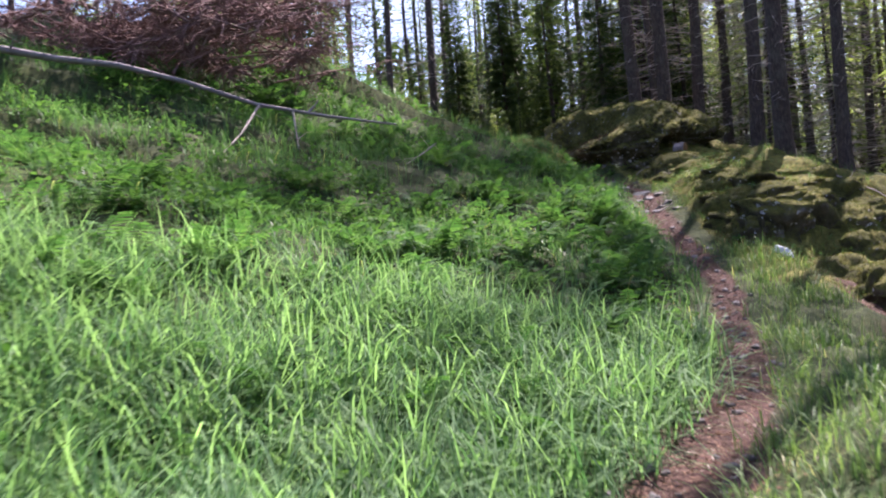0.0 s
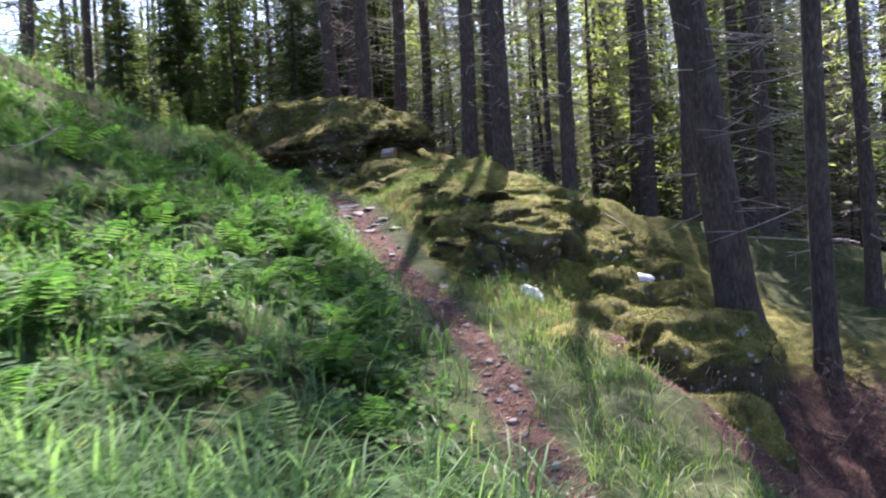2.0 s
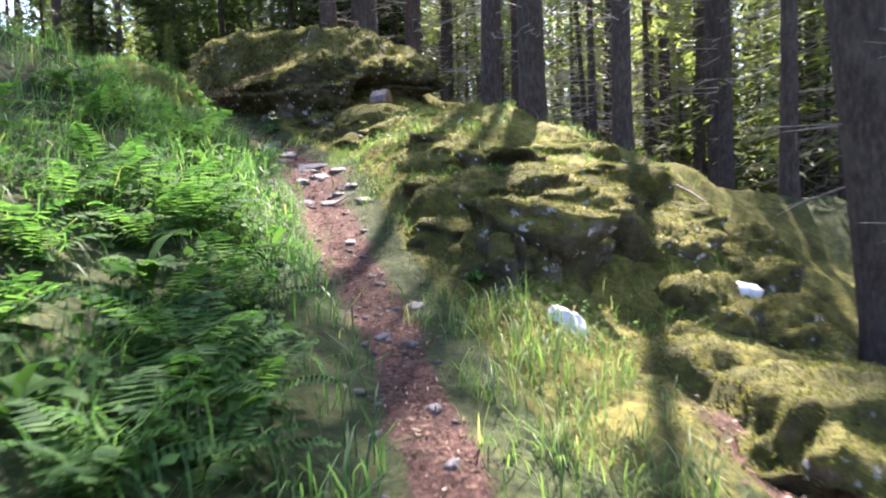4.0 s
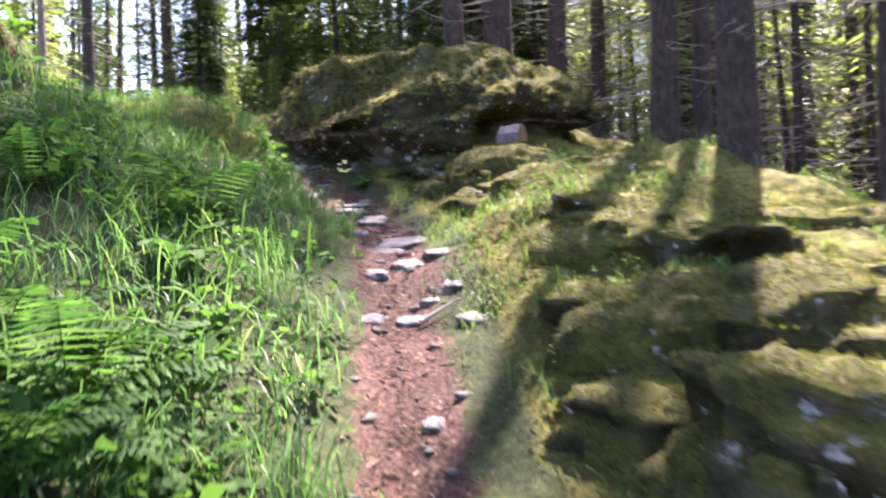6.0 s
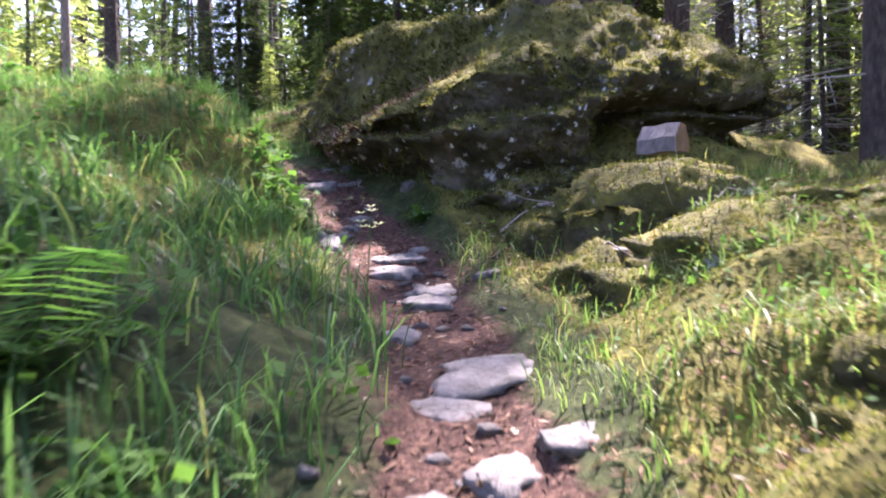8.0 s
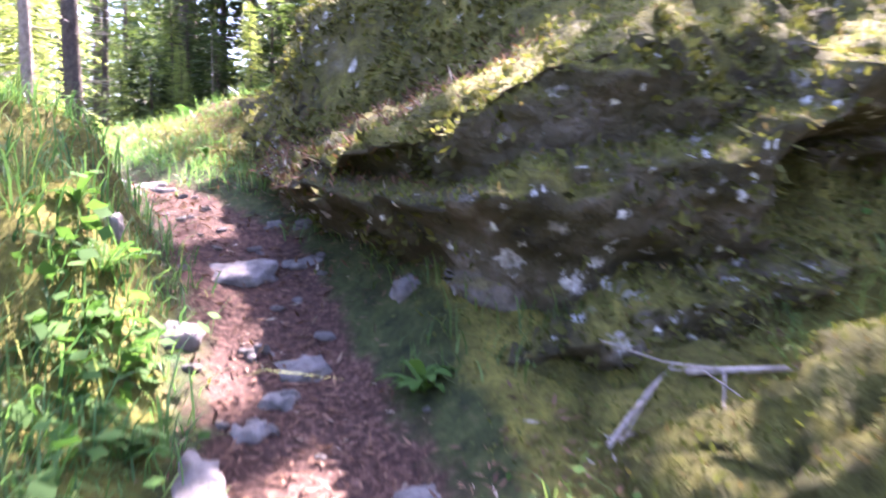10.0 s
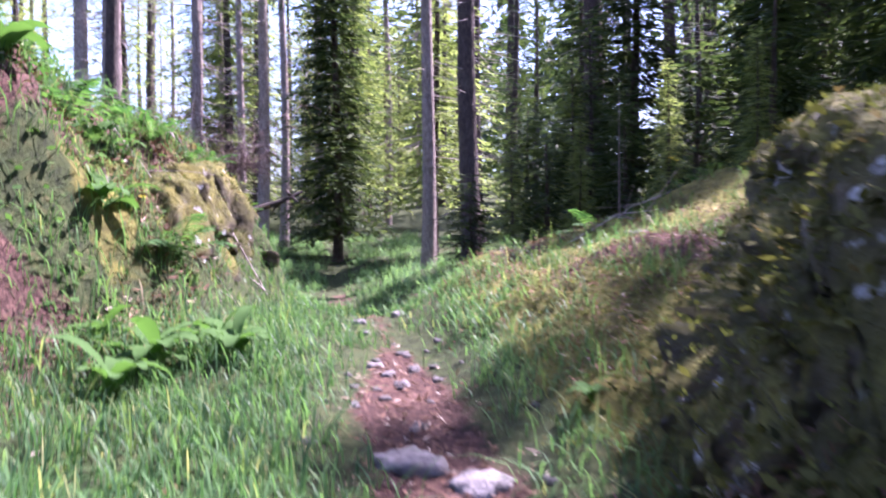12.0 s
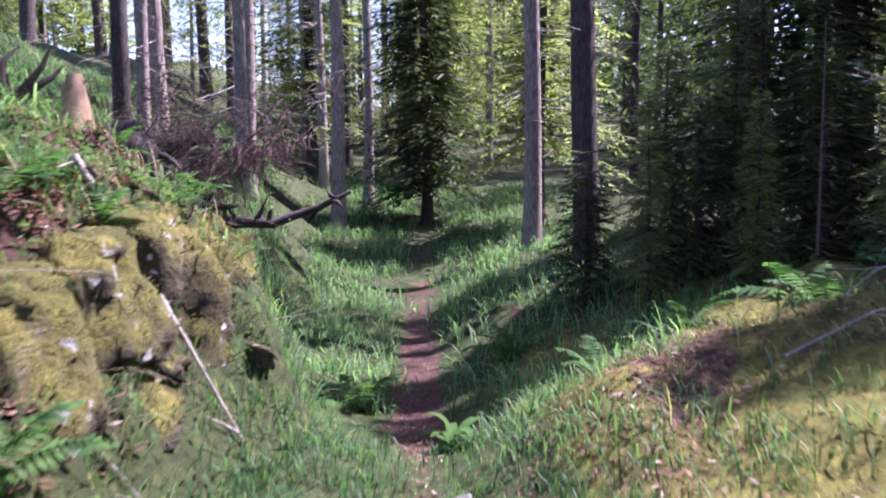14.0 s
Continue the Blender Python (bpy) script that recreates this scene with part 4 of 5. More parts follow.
def far_woods():
    """The wooded distance all round, beyond 55 m: many loose crowns in one mesh."""
    gg = np.random.default_rng(3)
    n, per = 900, 230
    a = gg.uniform(-0.5, 5.4, n)
    rr = gg.uniform(48, 85, n)
    a, rr = a[np.abs(a + 0.185) > 0.035], rr[np.abs(a + 0.185) > 0.035]     # a gap that shows the far mountain
    thin = (gg.uniform(0, 1, len(a)) < 0.35) | (a < 0.4) | (a > 1.6)     # open towards the valley
    a, rr = a[thin], rr[thin]
    n = len(a)
    x, y = 3 + rr * np.sin(a), 15 + rr * np.cos(a)
    z, hh = ground(x, y), gg.uniform(9, 17, n)
    u = gg.uniform(0, 1, (n, per))
    w = 3.0 * (1.05 - u) * np.sqrt(gg.uniform(0.1, 1, (n, per)))
    t = gg.uniform(0, 6.283, (n, per))
    p = np.stack([x[:, None] + w * np.cos(t), y[:, None] + w * np.sin(t), z[:, None] + 0.2 + hh[:, None] * u], -1).reshape(-1, 3)
    e = gg.normal(0, 1, p.shape) * (1, 1, 0.5) + (0, 0, -0.4)
    e /= np.linalg.norm(e, axis=1)[:, None]
    s_ = np.cross(e, gg.normal(0, 1, p.shape))
    s_ /= np.linalg.norm(s_, axis=1)[:, None]
    L = gg.uniform(0.5, 1.2, len(p))[:, None]
    vs = np.stack([p, p + e * L * 0.5 + s_ * L * 0.22, p + e * L, p + e * L * 0.5 - s_ * L * 0.22], 1)
    ts = (np.array([(0, 1, 2), (0, 2, 3)])[None] + 4 * np.arange(len(p))[:, None, None]).reshape(-1, 3)
    tagged(new("far_woods", tri_mesh("far_woods", vs.reshape(-1, 3), ts, NEEDLE)), "dense dark green forest in the distance", "forest", kind="stuff")


far_woods()


def far_hill():
    """Wooded mountainside across the valley, haze put into its pale blue colour; an uneven ridge."""
    n = 240
    a = np.linspace(-0.4, 2.6, n)
    ridge = 95 + 40 * wave(a * 3.1, a * 0, 81) + 18 * wave(a * 11, a * 0, 82) + 5 * wave(a * 60, a * 0, 83)
    rows = []
    for u in np.linspace(0, 1, 14):
        r = 520 + 330 * u + 25 * wave(a * 14, a * 0 + 5 * u, 84)
        rows.append(np.column_stack([3 + r * np.sin(a), 15 + r * np.cos(a), -25 + (ridge + 25) * u ** 0.8 + 9 * wave(a * 40, a * 0 + 9 * u, 85) * u]))
    ii = np.arange(14 * n).reshape(14, n)
    q = np.stack([ii[:-1, :-1], ii[:-1, 1:], ii[1:, 1:], ii[1:, :-1]], -1).reshape(-1, 4)
    hill = plain_material("hazed_forest", (0.12, 0.17, 0.21), (0.24, 0.3, 0.32), 0.05, 0.95, 0.5)
    tagged(new("backdrop_hill", tri_mesh("backdrop_hill", np.concatenate(rows), np.concatenate([q[:, [0, 1, 2]], q[:, [0, 2, 3]]]), hill)), "haze-blue wooded mountainside far across the valley", "mountain", kind="structure")


far_hill()


# light woods beyond the glade, sunlight put into the light green of the spruces
g = random.Random(23)
for k in range(46):
    a, rr = g.uniform(-1.15, -0.42), g.uniform(24, 46)
    plant((FAR[2], PALE_YOUNG, PALE_TREES[0], LIGHTS[0])[k % 4], 2 + rr * math.sin(a), 20 + rr * math.cos(a), g.uniform(0, 360), g.uniform(0.8, 1.25))


def twiggy_spruce(seed, h=7.5):
    """Suppressed young spruce: a thin stem crowded with bare dead twigs, a little green at the top."""
    gg = random.Random(seed)
    root = thing("twiggy_spruce", (0, 0, 0), "thin shaded spruce crowded with bare dead twigs", "tree", "twiggy spruces under the tall ones")
    part("trunk", trunk_mesh(h, 0.07, seed, BARK, 0.02 * (seed % 3 - 1), 7), root)
    tagged(part("twig_tangle", tri_mesh("twig_tangle", *gather(twig_pieces(gg, 0.3, h * 0.9, 150, lambda z: 0.04, 1.5)), DEAD), root, "fine dry brown twigs"), kind="stuff")
    part("crown", crown_mesh(gg, h * 0.35, h, 1.3, 14, 4, LIT_NEEDLE_LIGHT_LEAF if seed % 2 else NEEDLE, 0.14, 0.36), root, "thin needled crown")
    return root


TWIGGY = [twiggy_spruce(61), twiggy_spruce(62, 6.0), twiggy_spruce(63, 9.0)]
g = random.Random(19)
made = 0
while made < 70:
    a, rr = g.uniform(-0.1, 1.75), g.uniform(9, 26)
    x, y = 4 + rr * math.sin(a), 13 + rr * math.cos(a)
    if x < 8.5 and y < 27.5 or x < 4.5:
        continue
    plant(TWIGGY[made % 3], x, y, g.uniform(0, 360), g.uniform(0.75, 1.2))
    made += 1
for k in range(44):
    a, rr = g.uniform(-0.05, 1.5), g.uniform(19, 34)
    x, y = 4 + rr * math.sin(a), 13 + rr * math.cos(a)
    if x > 5:
        plant(FAR[(1, 2, 2, 0)[k % 4]], x, y, g.uniform(0, 360), g.uniform(0.8, 1.15))


# ---- grass, leaves and moss ----
def scatter(n, x0, x1, y0, y1, keep):
    """Places spread over a rectangle, thinned by keep(x, y, d, ty)."""
    x, y = rng.uniform(x0, x1, n), rng.uniform(y0, y1, n)
    d, ty, _ = on_trail(x, y)
    k = rng.uniform(0, 1, n) < keep(x, y, d, ty)
    x, y = x[k], y[k]
    return x, y, ground(x, y)


def clumpy(x, y, spread, each):
    x, y = np.repeat(x, each), np.repeat(y, each)
    x, y = x + rng.normal(0, spread, len(x)), y + rng.normal(0, spread, len(y))
    return x, y, ground(x, y)


def blades(name, x, y, z, length, width, bend, material, label):
    """Bent, tapering blades of grass."""
    n = len(x)
    L = length * rng.uniform(0.3, 1.2, n)
    a = rng.uniform(0, 6.283, n)
    b = bend * rng.uniform(0.15, 1.2, n)
    w = width * rng.uniform(0.6, 1.3, n)
    dx, dy = np.cos(a), np.sin(a)
    vs = np.zeros((n, 7, 3), dtype=np.float32)
    for i, u in enumerate((0.0, 0.4, 0.75, 1.0)):
        out, up = L * b * u * u * 0.8, L * (u - 0.35 * b * u * u * u)
        px, py, pz = x + dx * out, y + dy * out, z - 0.02 + up
        ww = w * (0.8, 1.0, 0.7, 0)[i]
        if i < 3:
            vs[:, 2 * i] = np.column_stack([px - dy * ww, py + dx * ww, pz])
            vs[:, 2 * i + 1] = np.column_stack([px + dy * ww, py - dx * ww, pz])
        else:
            vs[:, 6] = np.column_stack([px, py, pz])
    pat = np.array([(0, 1, 3), (0, 3, 2), (2, 3, 5), (2, 5, 4), (4, 5, 6)])
    ts = (pat[None] + 7 * np.arange(n)[:, None, None]).reshape(-1, 3)
    return tagged(new(name, tri_mesh(name, vs.reshape(-1, 3), ts, material)), label, name.split("_")[-1], kind="stuff")


def leaves(name, x, y, z, lift, size, material, label, narrow=0.45, flat=0.5, category="plants"):
    n = len(x)
    h = z + lift * rng.uniform(0, 1, n)
    e = np.column_stack([rng.normal(0, 1, n), rng.normal(0, 1, n), rng.normal(0.1, flat, n)])
    e /= np.linalg.norm(e, axis=1)[:, None]
    s = np.cross(e, np.column_stack([rng.normal(0, .4, n), rng.normal(0, .4, n), np.ones(n)]))
    s /= np.linalg.norm(s, axis=1)[:, None]
    L = (size * rng.uniform(0.5, 1.3, n))[:, None]
    p = np.column_stack([x, y, h])
    vs = np.stack([p, p + e * L * 0.5 + s * L * narrow, p + e * L, p + e * L * 0.5 - s * L * narrow], 1)
    ts = (np.array([(0, 1, 2), (0, 2, 3)])[None] + 4 * np.arange(n)[:, None, None]).reshape(-1, 3)
    return tagged(new(name, tri_mesh(name, vs.reshape(-1, 3), ts, material)), label, category, kind="stuff")


slope = lambda x, y, d, ty: smooth(d, 0.12, 0.36) * (1 - smooth(ty, 16.0, 18.5)) * (0.4 + 0.6 * smooth(wave(x * 0.8, y * 0.8, 21), -0.35, 0.3))
blades("slope_grass", *clumpy(*scatter(5600, -7, 4, 1.2, 18, slope)[:2], 0.06, 12), 0.36, 0.0042, 1.4, GRASS, "lush green grass on the hillside above the path")
blades("near_grass", *clumpy(*scatter(2300, -3.5, 2.2, 1.6, 6.5, slope)[:2], 0.07, 13), 0.56, 0.0052, 1.7, SUNLIT_GRASS, "tall arching grass in the sunny clearing")
edge = lambda x, y, d, ty: smooth(-d, 0.12, 0.32) * (1 - smooth(-d, 0.8, 1.4)) * (1 - smooth(ty, 10.8, 12.2))
blades("verge_grass", *clumpy(*scatter(2300, 0.5, 6.5, 1.5, 13, edge)[:2], 0.05, 12), 0.27, 0.0036, 1.3, PALE_GRASS, "pale dry-tipped grass along the path's verge")
mound = lambda x, y, d, ty: smooth(-d, 0.25, 0.6) * smooth(ty, 9.5, 11) * (1 - smooth(-d, 3, 5)) * 0.5 + smooth(d, 0.3, 0.6) * smooth(ty, 16.5, 18) * (1 - smooth(ty, 24, 27)) * (1 - smooth(d, 3, 5))
blades("short_grass", *clumpy(*scatter(5600, -3, 8, 9.5, 25, mound)[:2], 0.06, 9), 0.17, 0.003, 1.0, PALE_GRASS, "short thin grass growing through the moss")
glade = lambda x, y, d, ty: smooth(np.abs(d), 0.12, 0.4) * smooth(ty, 23.5, 26) * (1 - smooth(-d, 1.5, 3))
blades("glade_grass", *clumpy(*scatter(5200, -11, 2, 22, 37, glade)[:2], 0.1, 11), 0.26, 0.006, 1.4, SUNLIT_GRASS, "sunlit grass in the glade beyond the crest")
crest = lambda x, y, d, ty: smooth(np.abs(d), 0.16, 0.4) * smooth(ty, 18.8, 20) * (1 - smooth(ty, 23.5, 24.5)) * (1 - smooth(d, 1.6, 2.6)) * (1 - 0.75 * smooth(-d, 0.4, 0.9)) * (1 - smooth(-d, 1.6, 2.4))
blades("crest_grass", *clumpy(*scatter(3000, -2, 5, 18, 25, crest)[:2], 0.06, 13), 0.17, 0.003, 1.5, GRASS, "fine grass at the crest of the path")
lip = lambda x, y, d, ty: (1 - smooth(np.abs(d), 0.5, 0.9)) * smooth(ty, 22.0, 22.5) * (1 - smooth(ty, 23.7, 24.3)) * (0.35 + 0.65 * smooth(np.abs(d), 0.05, 0.2))
blades("lip_grass", *clumpy(*scatter(900, -1, 2.5, 21.5, 25, lip)[:2], 0.05, 12), 0.13, 0.003, 1.0, GRASS, "soft green grass over the crest of the path")
leaves("moss_tufts", *scatter(120000, -2, 8.5, 8.5, 26, lambda x, y, d, ty: zone_moss(x, y) * (1 - zone_trail(x, y))), 0.015, 0.021, MOSS_SPRIG, "cushions of yellow-green moss sprigs", 0.3, 0.9, "moss")
leaves("needle_litter", *scatter(190000, -1, 5, 3, 25, lambda x, y, d, ty: zone_trail(x, y)), 0.01, 0.045, LITTER, "fallen needles and bark crumbs on the path", 0.1, 0.15, "litter")
bank_zone = lambda x, y, d, ty: smooth(d, 0.9, 1.3) * (1 - smooth(d, 3, 4)) * smooth(wave(x * 1.6, y * 1.6, 61), -0.35, 0.15)
leaves("bank_litter", *scatter(110000, -3.5, 0.7, 19.8, 25.5, bank_zone), 0.012, 0.05, LITTER, "red-brown needles and bark crumbs on the bank", 0.16, 0.3, "litter")
skirt_zone = lambda x, y, d, ty: smooth(-d, 0.2, 0.4) * (1 - smooth(-d, 1.8, 2.6)) * smooth(wave(x * 1.5, y * 1.5, 62), -0.1, 0.35)
leaves("skirt_litter", *scatter(60000, 0.4, 6, 14.5, 24.5, skirt_zone), 0.025, 0.045, LITTER, "fallen red needles on the moss below the boulder", 0.1, 0.3, "litter")
near_moss = lambda x, y, d, ty: zone_moss(x, y) * (1 - zone_trail(x, y)) * (1 - smooth(np.abs(d), 1.8, 2.6))
leaves("near_moss", *scatter(170000, 1.5, 6.5, 10.5, 22.5, near_moss), 0.02, 0.02, MOSS_SPRIG, "thick moss beside the path", 0.25, 0.9, "moss")
skirt = lambda x, y, d, ty: smooth(-d, 0.2, 0.45) * (1 - smooth(-d, 1.5, 2.4)) * smooth(ty, 12.5, 14) * (1 - smooth(ty, 19, 21)) * smooth(wave(x * 1.8, y * 1.8, 71), -0.3, 0.2)
blades("skirt_grass", *clumpy(*scatter(2600, 3.4, 6.2, 12, 21, skirt)[:2], 0.045, 11), 0.15, 0.003, 1.5, PALE_GRASS, "tufts of thin limp grass below the rocks")
left_tufts = lambda x, y, d, ty: smooth(d, 0.2, 0.5) * (1 - smooth(d, 1.6, 2.6)) * smooth(ty, 15.5, 17) * (1 - smooth(ty, 21.5, 23))
blades("bank_tufts", *clumpy(*scatter(2200, 0, 3.7, 15, 23, left_tufts)[:2], 0.045, 11), 0.2, 0.0032, 1.3, GRASS, "thin green grass on the mossy verge")
low = lambda x, y, d, ty: smooth(d, 0.25, 0.5) * (0.15 + 0.85 * smooth(wave(x * 0.9, y * 0.9, 31), 0.0, 0.4))
leaves("low_herbs", *clumpy(*scatter(4000, -6, 4, 1.5, 18, low)[:2], 0.09, 16), 0.22, 0.06, BROAD, "low leafy herbs among the grass")
bank_plants = lambda x, y, d, ty: smooth(d, 1.2, 1.8) * smooth(ty, 19.5, 20.5) * (0.2 + 0.8 * smooth(wave(x * 1.7, y * 1.7, 42), -0.1, 0.3))
blades("bank_straw", *clumpy(*scatter(700, -3.5, 0.9, 19.8, 25.5, bank_zone)[:2], 0.05, 8), 0.3, 0.0028, 1.9, STRAW, "dead bleached grass hanging over the bank")
blades("bank_grass", *clumpy(*scatter(1700, -4, 0.9, 19.8, 25.8, bank_plants)[:2], 0.05, 10), 0.27, 0.0035, 1.2, GRASS, "thin grass hanging from the bank")
leaves("bank_herbs", *clumpy(*scatter(2000, -4.5, 0.9, 19.8, 26, bank_plants)[:2], 0.09, 14), 0.16, 0.045, BROAD, "small leafy herbs on the bank")
leaves("bilberry_leaves", *clumpy(*scatter(900, -3, 7, 10, 27, lambda x, y, d, ty: smooth(np.abs(d), 0.35, 0.7) * smooth(wave(x * 1.1, y * 1.1, 41), 0.1, 0.5))[:2], 0.1, 18), 0.14, 0.03, BROAD, "small bilberry shrubs in the moss")


def cover(name, obs, n, size, material, label, category, wanted, out=0.8, narrow=0.2):
    """Sprigs or needles over rocks, as one loose carpet; wanted(normals, places) says how thick it lies."""
    pts, nrm = [], []
    for o in obs:
        me = o.data
        v = np.zeros(len(me.vertices) * 3)
        me.vertices.foreach_get("co", v)
        f = np.zeros(len(me.polygons) * 3, dtype=np.int32)
        me.polygons.foreach_get("vertices", f)
        m = np.array(o.matrix_basis)
        v = v.reshape(-1, 3) @ m[:3, :3].T + m[:3, 3]
        f = f.reshape(-1, 3)
        a, b_, c = v[f[:, 0]], v[f[:, 1]], v[f[:, 2]]
        nn = np.cross(b_ - a, c - a)
        area = np.linalg.norm(nn, axis=1) + 1e-12
        nn = nn / area[:, None]
        bias = 0.4 * wave(a[:, 0] * 3, a[:, 1] * 3 + a[:, 2] * 3, 77) + 0.25 * wave(a[:, 0] * 9, a[:, 1] * 9 + a[:, 2] * 7, 78)
        w = area * wanted(nn[:, 2], bias, a)
        k = rng.choice(len(f), int(n * w.sum()), p=w / w.sum())
        u, t = rng.uniform(0, 1, len(k)), rng.uniform(0, 1, len(k))
        u, t = np.where(u + t > 1, 1 - u, u)[:, None], np.where(u + t > 1, 1 - t, t)[:, None]
        pts.append(a[k] + (b_[k] - a[k]) * u + (c[k] - a[k]) * t)
        nrm.append(nn[k])
    p, nn = np.concatenate(pts), np.concatenate(nrm)
    e = nn * out + rng.normal(0, 0.7, p.shape)
    e /= np.linalg.norm(e, axis=1)[:, None]
    sd = np.cross(e, rng.normal(0, 1, p.shape))
    sd /= np.linalg.norm(sd, axis=1)[:, None]
    L = (size * rng.uniform(0.5, 1.4, len(p)))[:, None]
    vs = np.stack([p - nn * 0.005, p + e * L * 0.5 + sd * L * narrow, p + e * L, p + e * L * 0.5 - sd * L * narrow], 1)
    ts = (np.array([(0, 1, 2), (0, 2, 3)])[None] + 4 * np.arange(len(p))[:, None, None]).reshape(-1, 3)
    tagged(new(name, tri_mesh(name, vs.reshape(-1, 3), ts, material)), label, category, kind="stuff")


def needled(p):
    """The boulder's low skirt, where fallen needles lie."""
    return smooth(-(0.61 * (p[:, 0] - 3.0) + 0.79 * (p[:, 1] - 20.23)), 0.0, 0.25) * smooth(p[:, 1], 18.3, 18.9) * (1 - smooth(p[:, 0], 3.9, 4.3))


BOULDER = [o for o in MOSS_GROWN if o.name == "boulder"]
cover("rock_moss", MOSS_GROWN, 900, 0.024, MOSS_SPRIG, "shaggy yellow-green moss over the rocks", "moss",
      lambda z, b, p: smooth(z + b, 0.0, 0.65) * (1 - 0.75 * needled(p)))
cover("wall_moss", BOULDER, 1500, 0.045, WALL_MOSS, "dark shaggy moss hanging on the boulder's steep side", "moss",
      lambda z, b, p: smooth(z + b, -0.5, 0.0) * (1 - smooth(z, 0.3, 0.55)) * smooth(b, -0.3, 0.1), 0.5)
cover("boulder_needles", BOULDER, 1700, 0.045, LITTER, "red needles fallen on the boulder's skirt", "litter",
      lambda z, b, p: smooth(z, 0.35, 0.7) * needled(p) * smooth(b, -0.35, 0.05), 0.1, 0.1)


# ---- ferns ----
def frond_mesh(seed, L):
    g = random.Random(seed)
    vs, ts = [], []
    n = 17
    for i in range(n):
        u = (i + 0.5) / n
        p = Vector((L * (0.92 * u - 0.1 * u ** 3), 0, L * (0.85 * u - 0.62 * u * u)))
        w = L * 0.24 * math.sin(math.pi * min(1, 0.12 + u * 0.88)) ** 0.8 * (1 - 0.3 * u)
        for s in (-1, 1):
            e = Vector((w * 0.35, s * w, -0.18 * w + g.uniform(-.02, .02)))
            hw = Vector((L / n * 0.42, 0, 0.0))
            k = len(vs)
            vs += [p - hw, p + hw, p + e * 0.6 + hw * 0.75, p + e, p + e * 0.6 - hw * 0.75]
            ts += [(k, k + 1, k + 2), (k, k + 2, k + 3), (k, k + 3, k + 4), (k, k + 4, k)]
    stem = tube([(L * (0.92 * u - 0.1 * u ** 3), 0, L * (0.85 * u - 0.62 * u * u) - 0.003) for u in (0, .25, .5, .75, 1)], [0.004, 0.0035, 0.003, 0.002, 0.001], 4)
    return tri_mesh("frond", *gather([(np.array(vs), np.array(ts)), stem]), FERN)


FRONDS = [frond_mesh(k, L) for k, L in ((1, 0.55), (2, 0.68), (3, 0.8))]


def fern(seed, count):
    g = random.Random(seed)
    root = thing("fern", (0, 0, 0), "green fern with arching feathery fronds", "fern", "ferns on the hillside")
    for k in range(count):
        f = part("frond", FRONDS[g.randrange(3)], root)
        f.matrix_basis = pose(0, 0, 0, g.uniform(-8, 8), g.uniform(-28, 12), 360 * k / count + g.uniform(-18, 18))
    return root


FERNS = [fern(1, 8), fern(2, 10), fern(3, 7)]
spots = [(-0.35, 6.15, 1, 1.0), (0.3, 5.0, 0, .7), (1.1, 7.0, 2, .8), (2.0, 9.2, 0, .75), (2.6, 10.9, 1, .7), (2.3, 11.8, 2, .75), (2.55, 12.6, 0, .6), (0.9, 8.8, 1, .9), (1.5, 10.0, 2, .85),
         (1.6, 8.1, 0, .8), (2.2, 10.4, 1, .7), (2.75, 12.2, 0, .6), (2.5, 11.3, 1, .7), (1.8, 13.0, 2, .9), (1.9, 12.2, 0, .8), (0.2, 2.6, 1, .8), (-2.3, 6.4, 0, .9), (-3.0, 7.5, 1, .9)]
g = random.Random(9)
while len(spots) < 210:
    x, y = g.uniform(-5.5, 2.6), g.uniform(3.0, 15.0)
    d = float(on_trail(np.array([x]), np.array([y]))[0][0])
    if d > 0.6 and not (x < 0 and 10.4 < y < 12.3):
        spots.append((x, y, g.randrange(3), g.uniform(0.5, 0.95)))
spots += [(2.95, 17.75, 0, .32), (2.85, 17.95, 2, .3), (3.05, 17.5, 1, .28), (-0.75, 22.65, 0, .4), (-0.6, 22.15, 2, .4), (-1.0, 23.15, 1, .45), (-1.3, 22.4, 0, .5), (-1.25, 23.8, 2, .45), (-1.7, 23.3, 1, .5), (-2.2, 23.8, 0, .5), (-0.9, 22.4, 1, .5), (-1.4, 21.8, 2, .6), (-1.5, 23.2, 0, .6), (-2.2, 22.6, 1, .7), (-2.0, 24.2, 2, .6), (-0.5, 21.4, 0, .8), (0.0, 21.7, 1, .6), (-1.3, 25.0, 2, .7), (-0.9, 26.6, 1, .8), (0.8, 25.5, 0, .6), (1.6, 25.0, 1, .7), (2.0, 25.6, 2, .7), (0.5, 24.8, 2, .5)]
for x, y, k, s in spots:
    plant(FERNS[k], x, y, (x * 97 + y * 31) % 360, s)


# ---- dead wood ----
def stick(name, pts, r, label, material=DEAD, side_twigs=0, seed=1, category="branch", sides=7, reach=1.0):
    """A crooked branch lying about; its side twigs are parts."""
    g = random.Random(seed)
    n = len(pts)
    root = tagged(new(name, tri_mesh(name, *tube(pts, [r * (1 - 0.75 * i / (n - 1)) for i in range(n)], sides), material)), label, category)
    for _ in range(side_twigs):
        i = g.randrange(n - 1)
        p = Vector(pts[i]).lerp(Vector(pts[i + 1]), g.random())
        e = Vector((g.uniform(-1, 1), g.uniform(-1, 1), g.uniform(-.4, 1))).normalized() * g.uniform(0.15, 0.5) * reach
        part("twig", tri_mesh("twig", *tube([p, p + e * 0.5, p + e + Vector((0, 0, g.uniform(-.1, .05)))], [r * 0.4, r * 0.28, 0.002], 4), material), root)
    return root


def on_ground(pts):
    return [(x, y, height(x, y) + up) for x, y, up in pts]


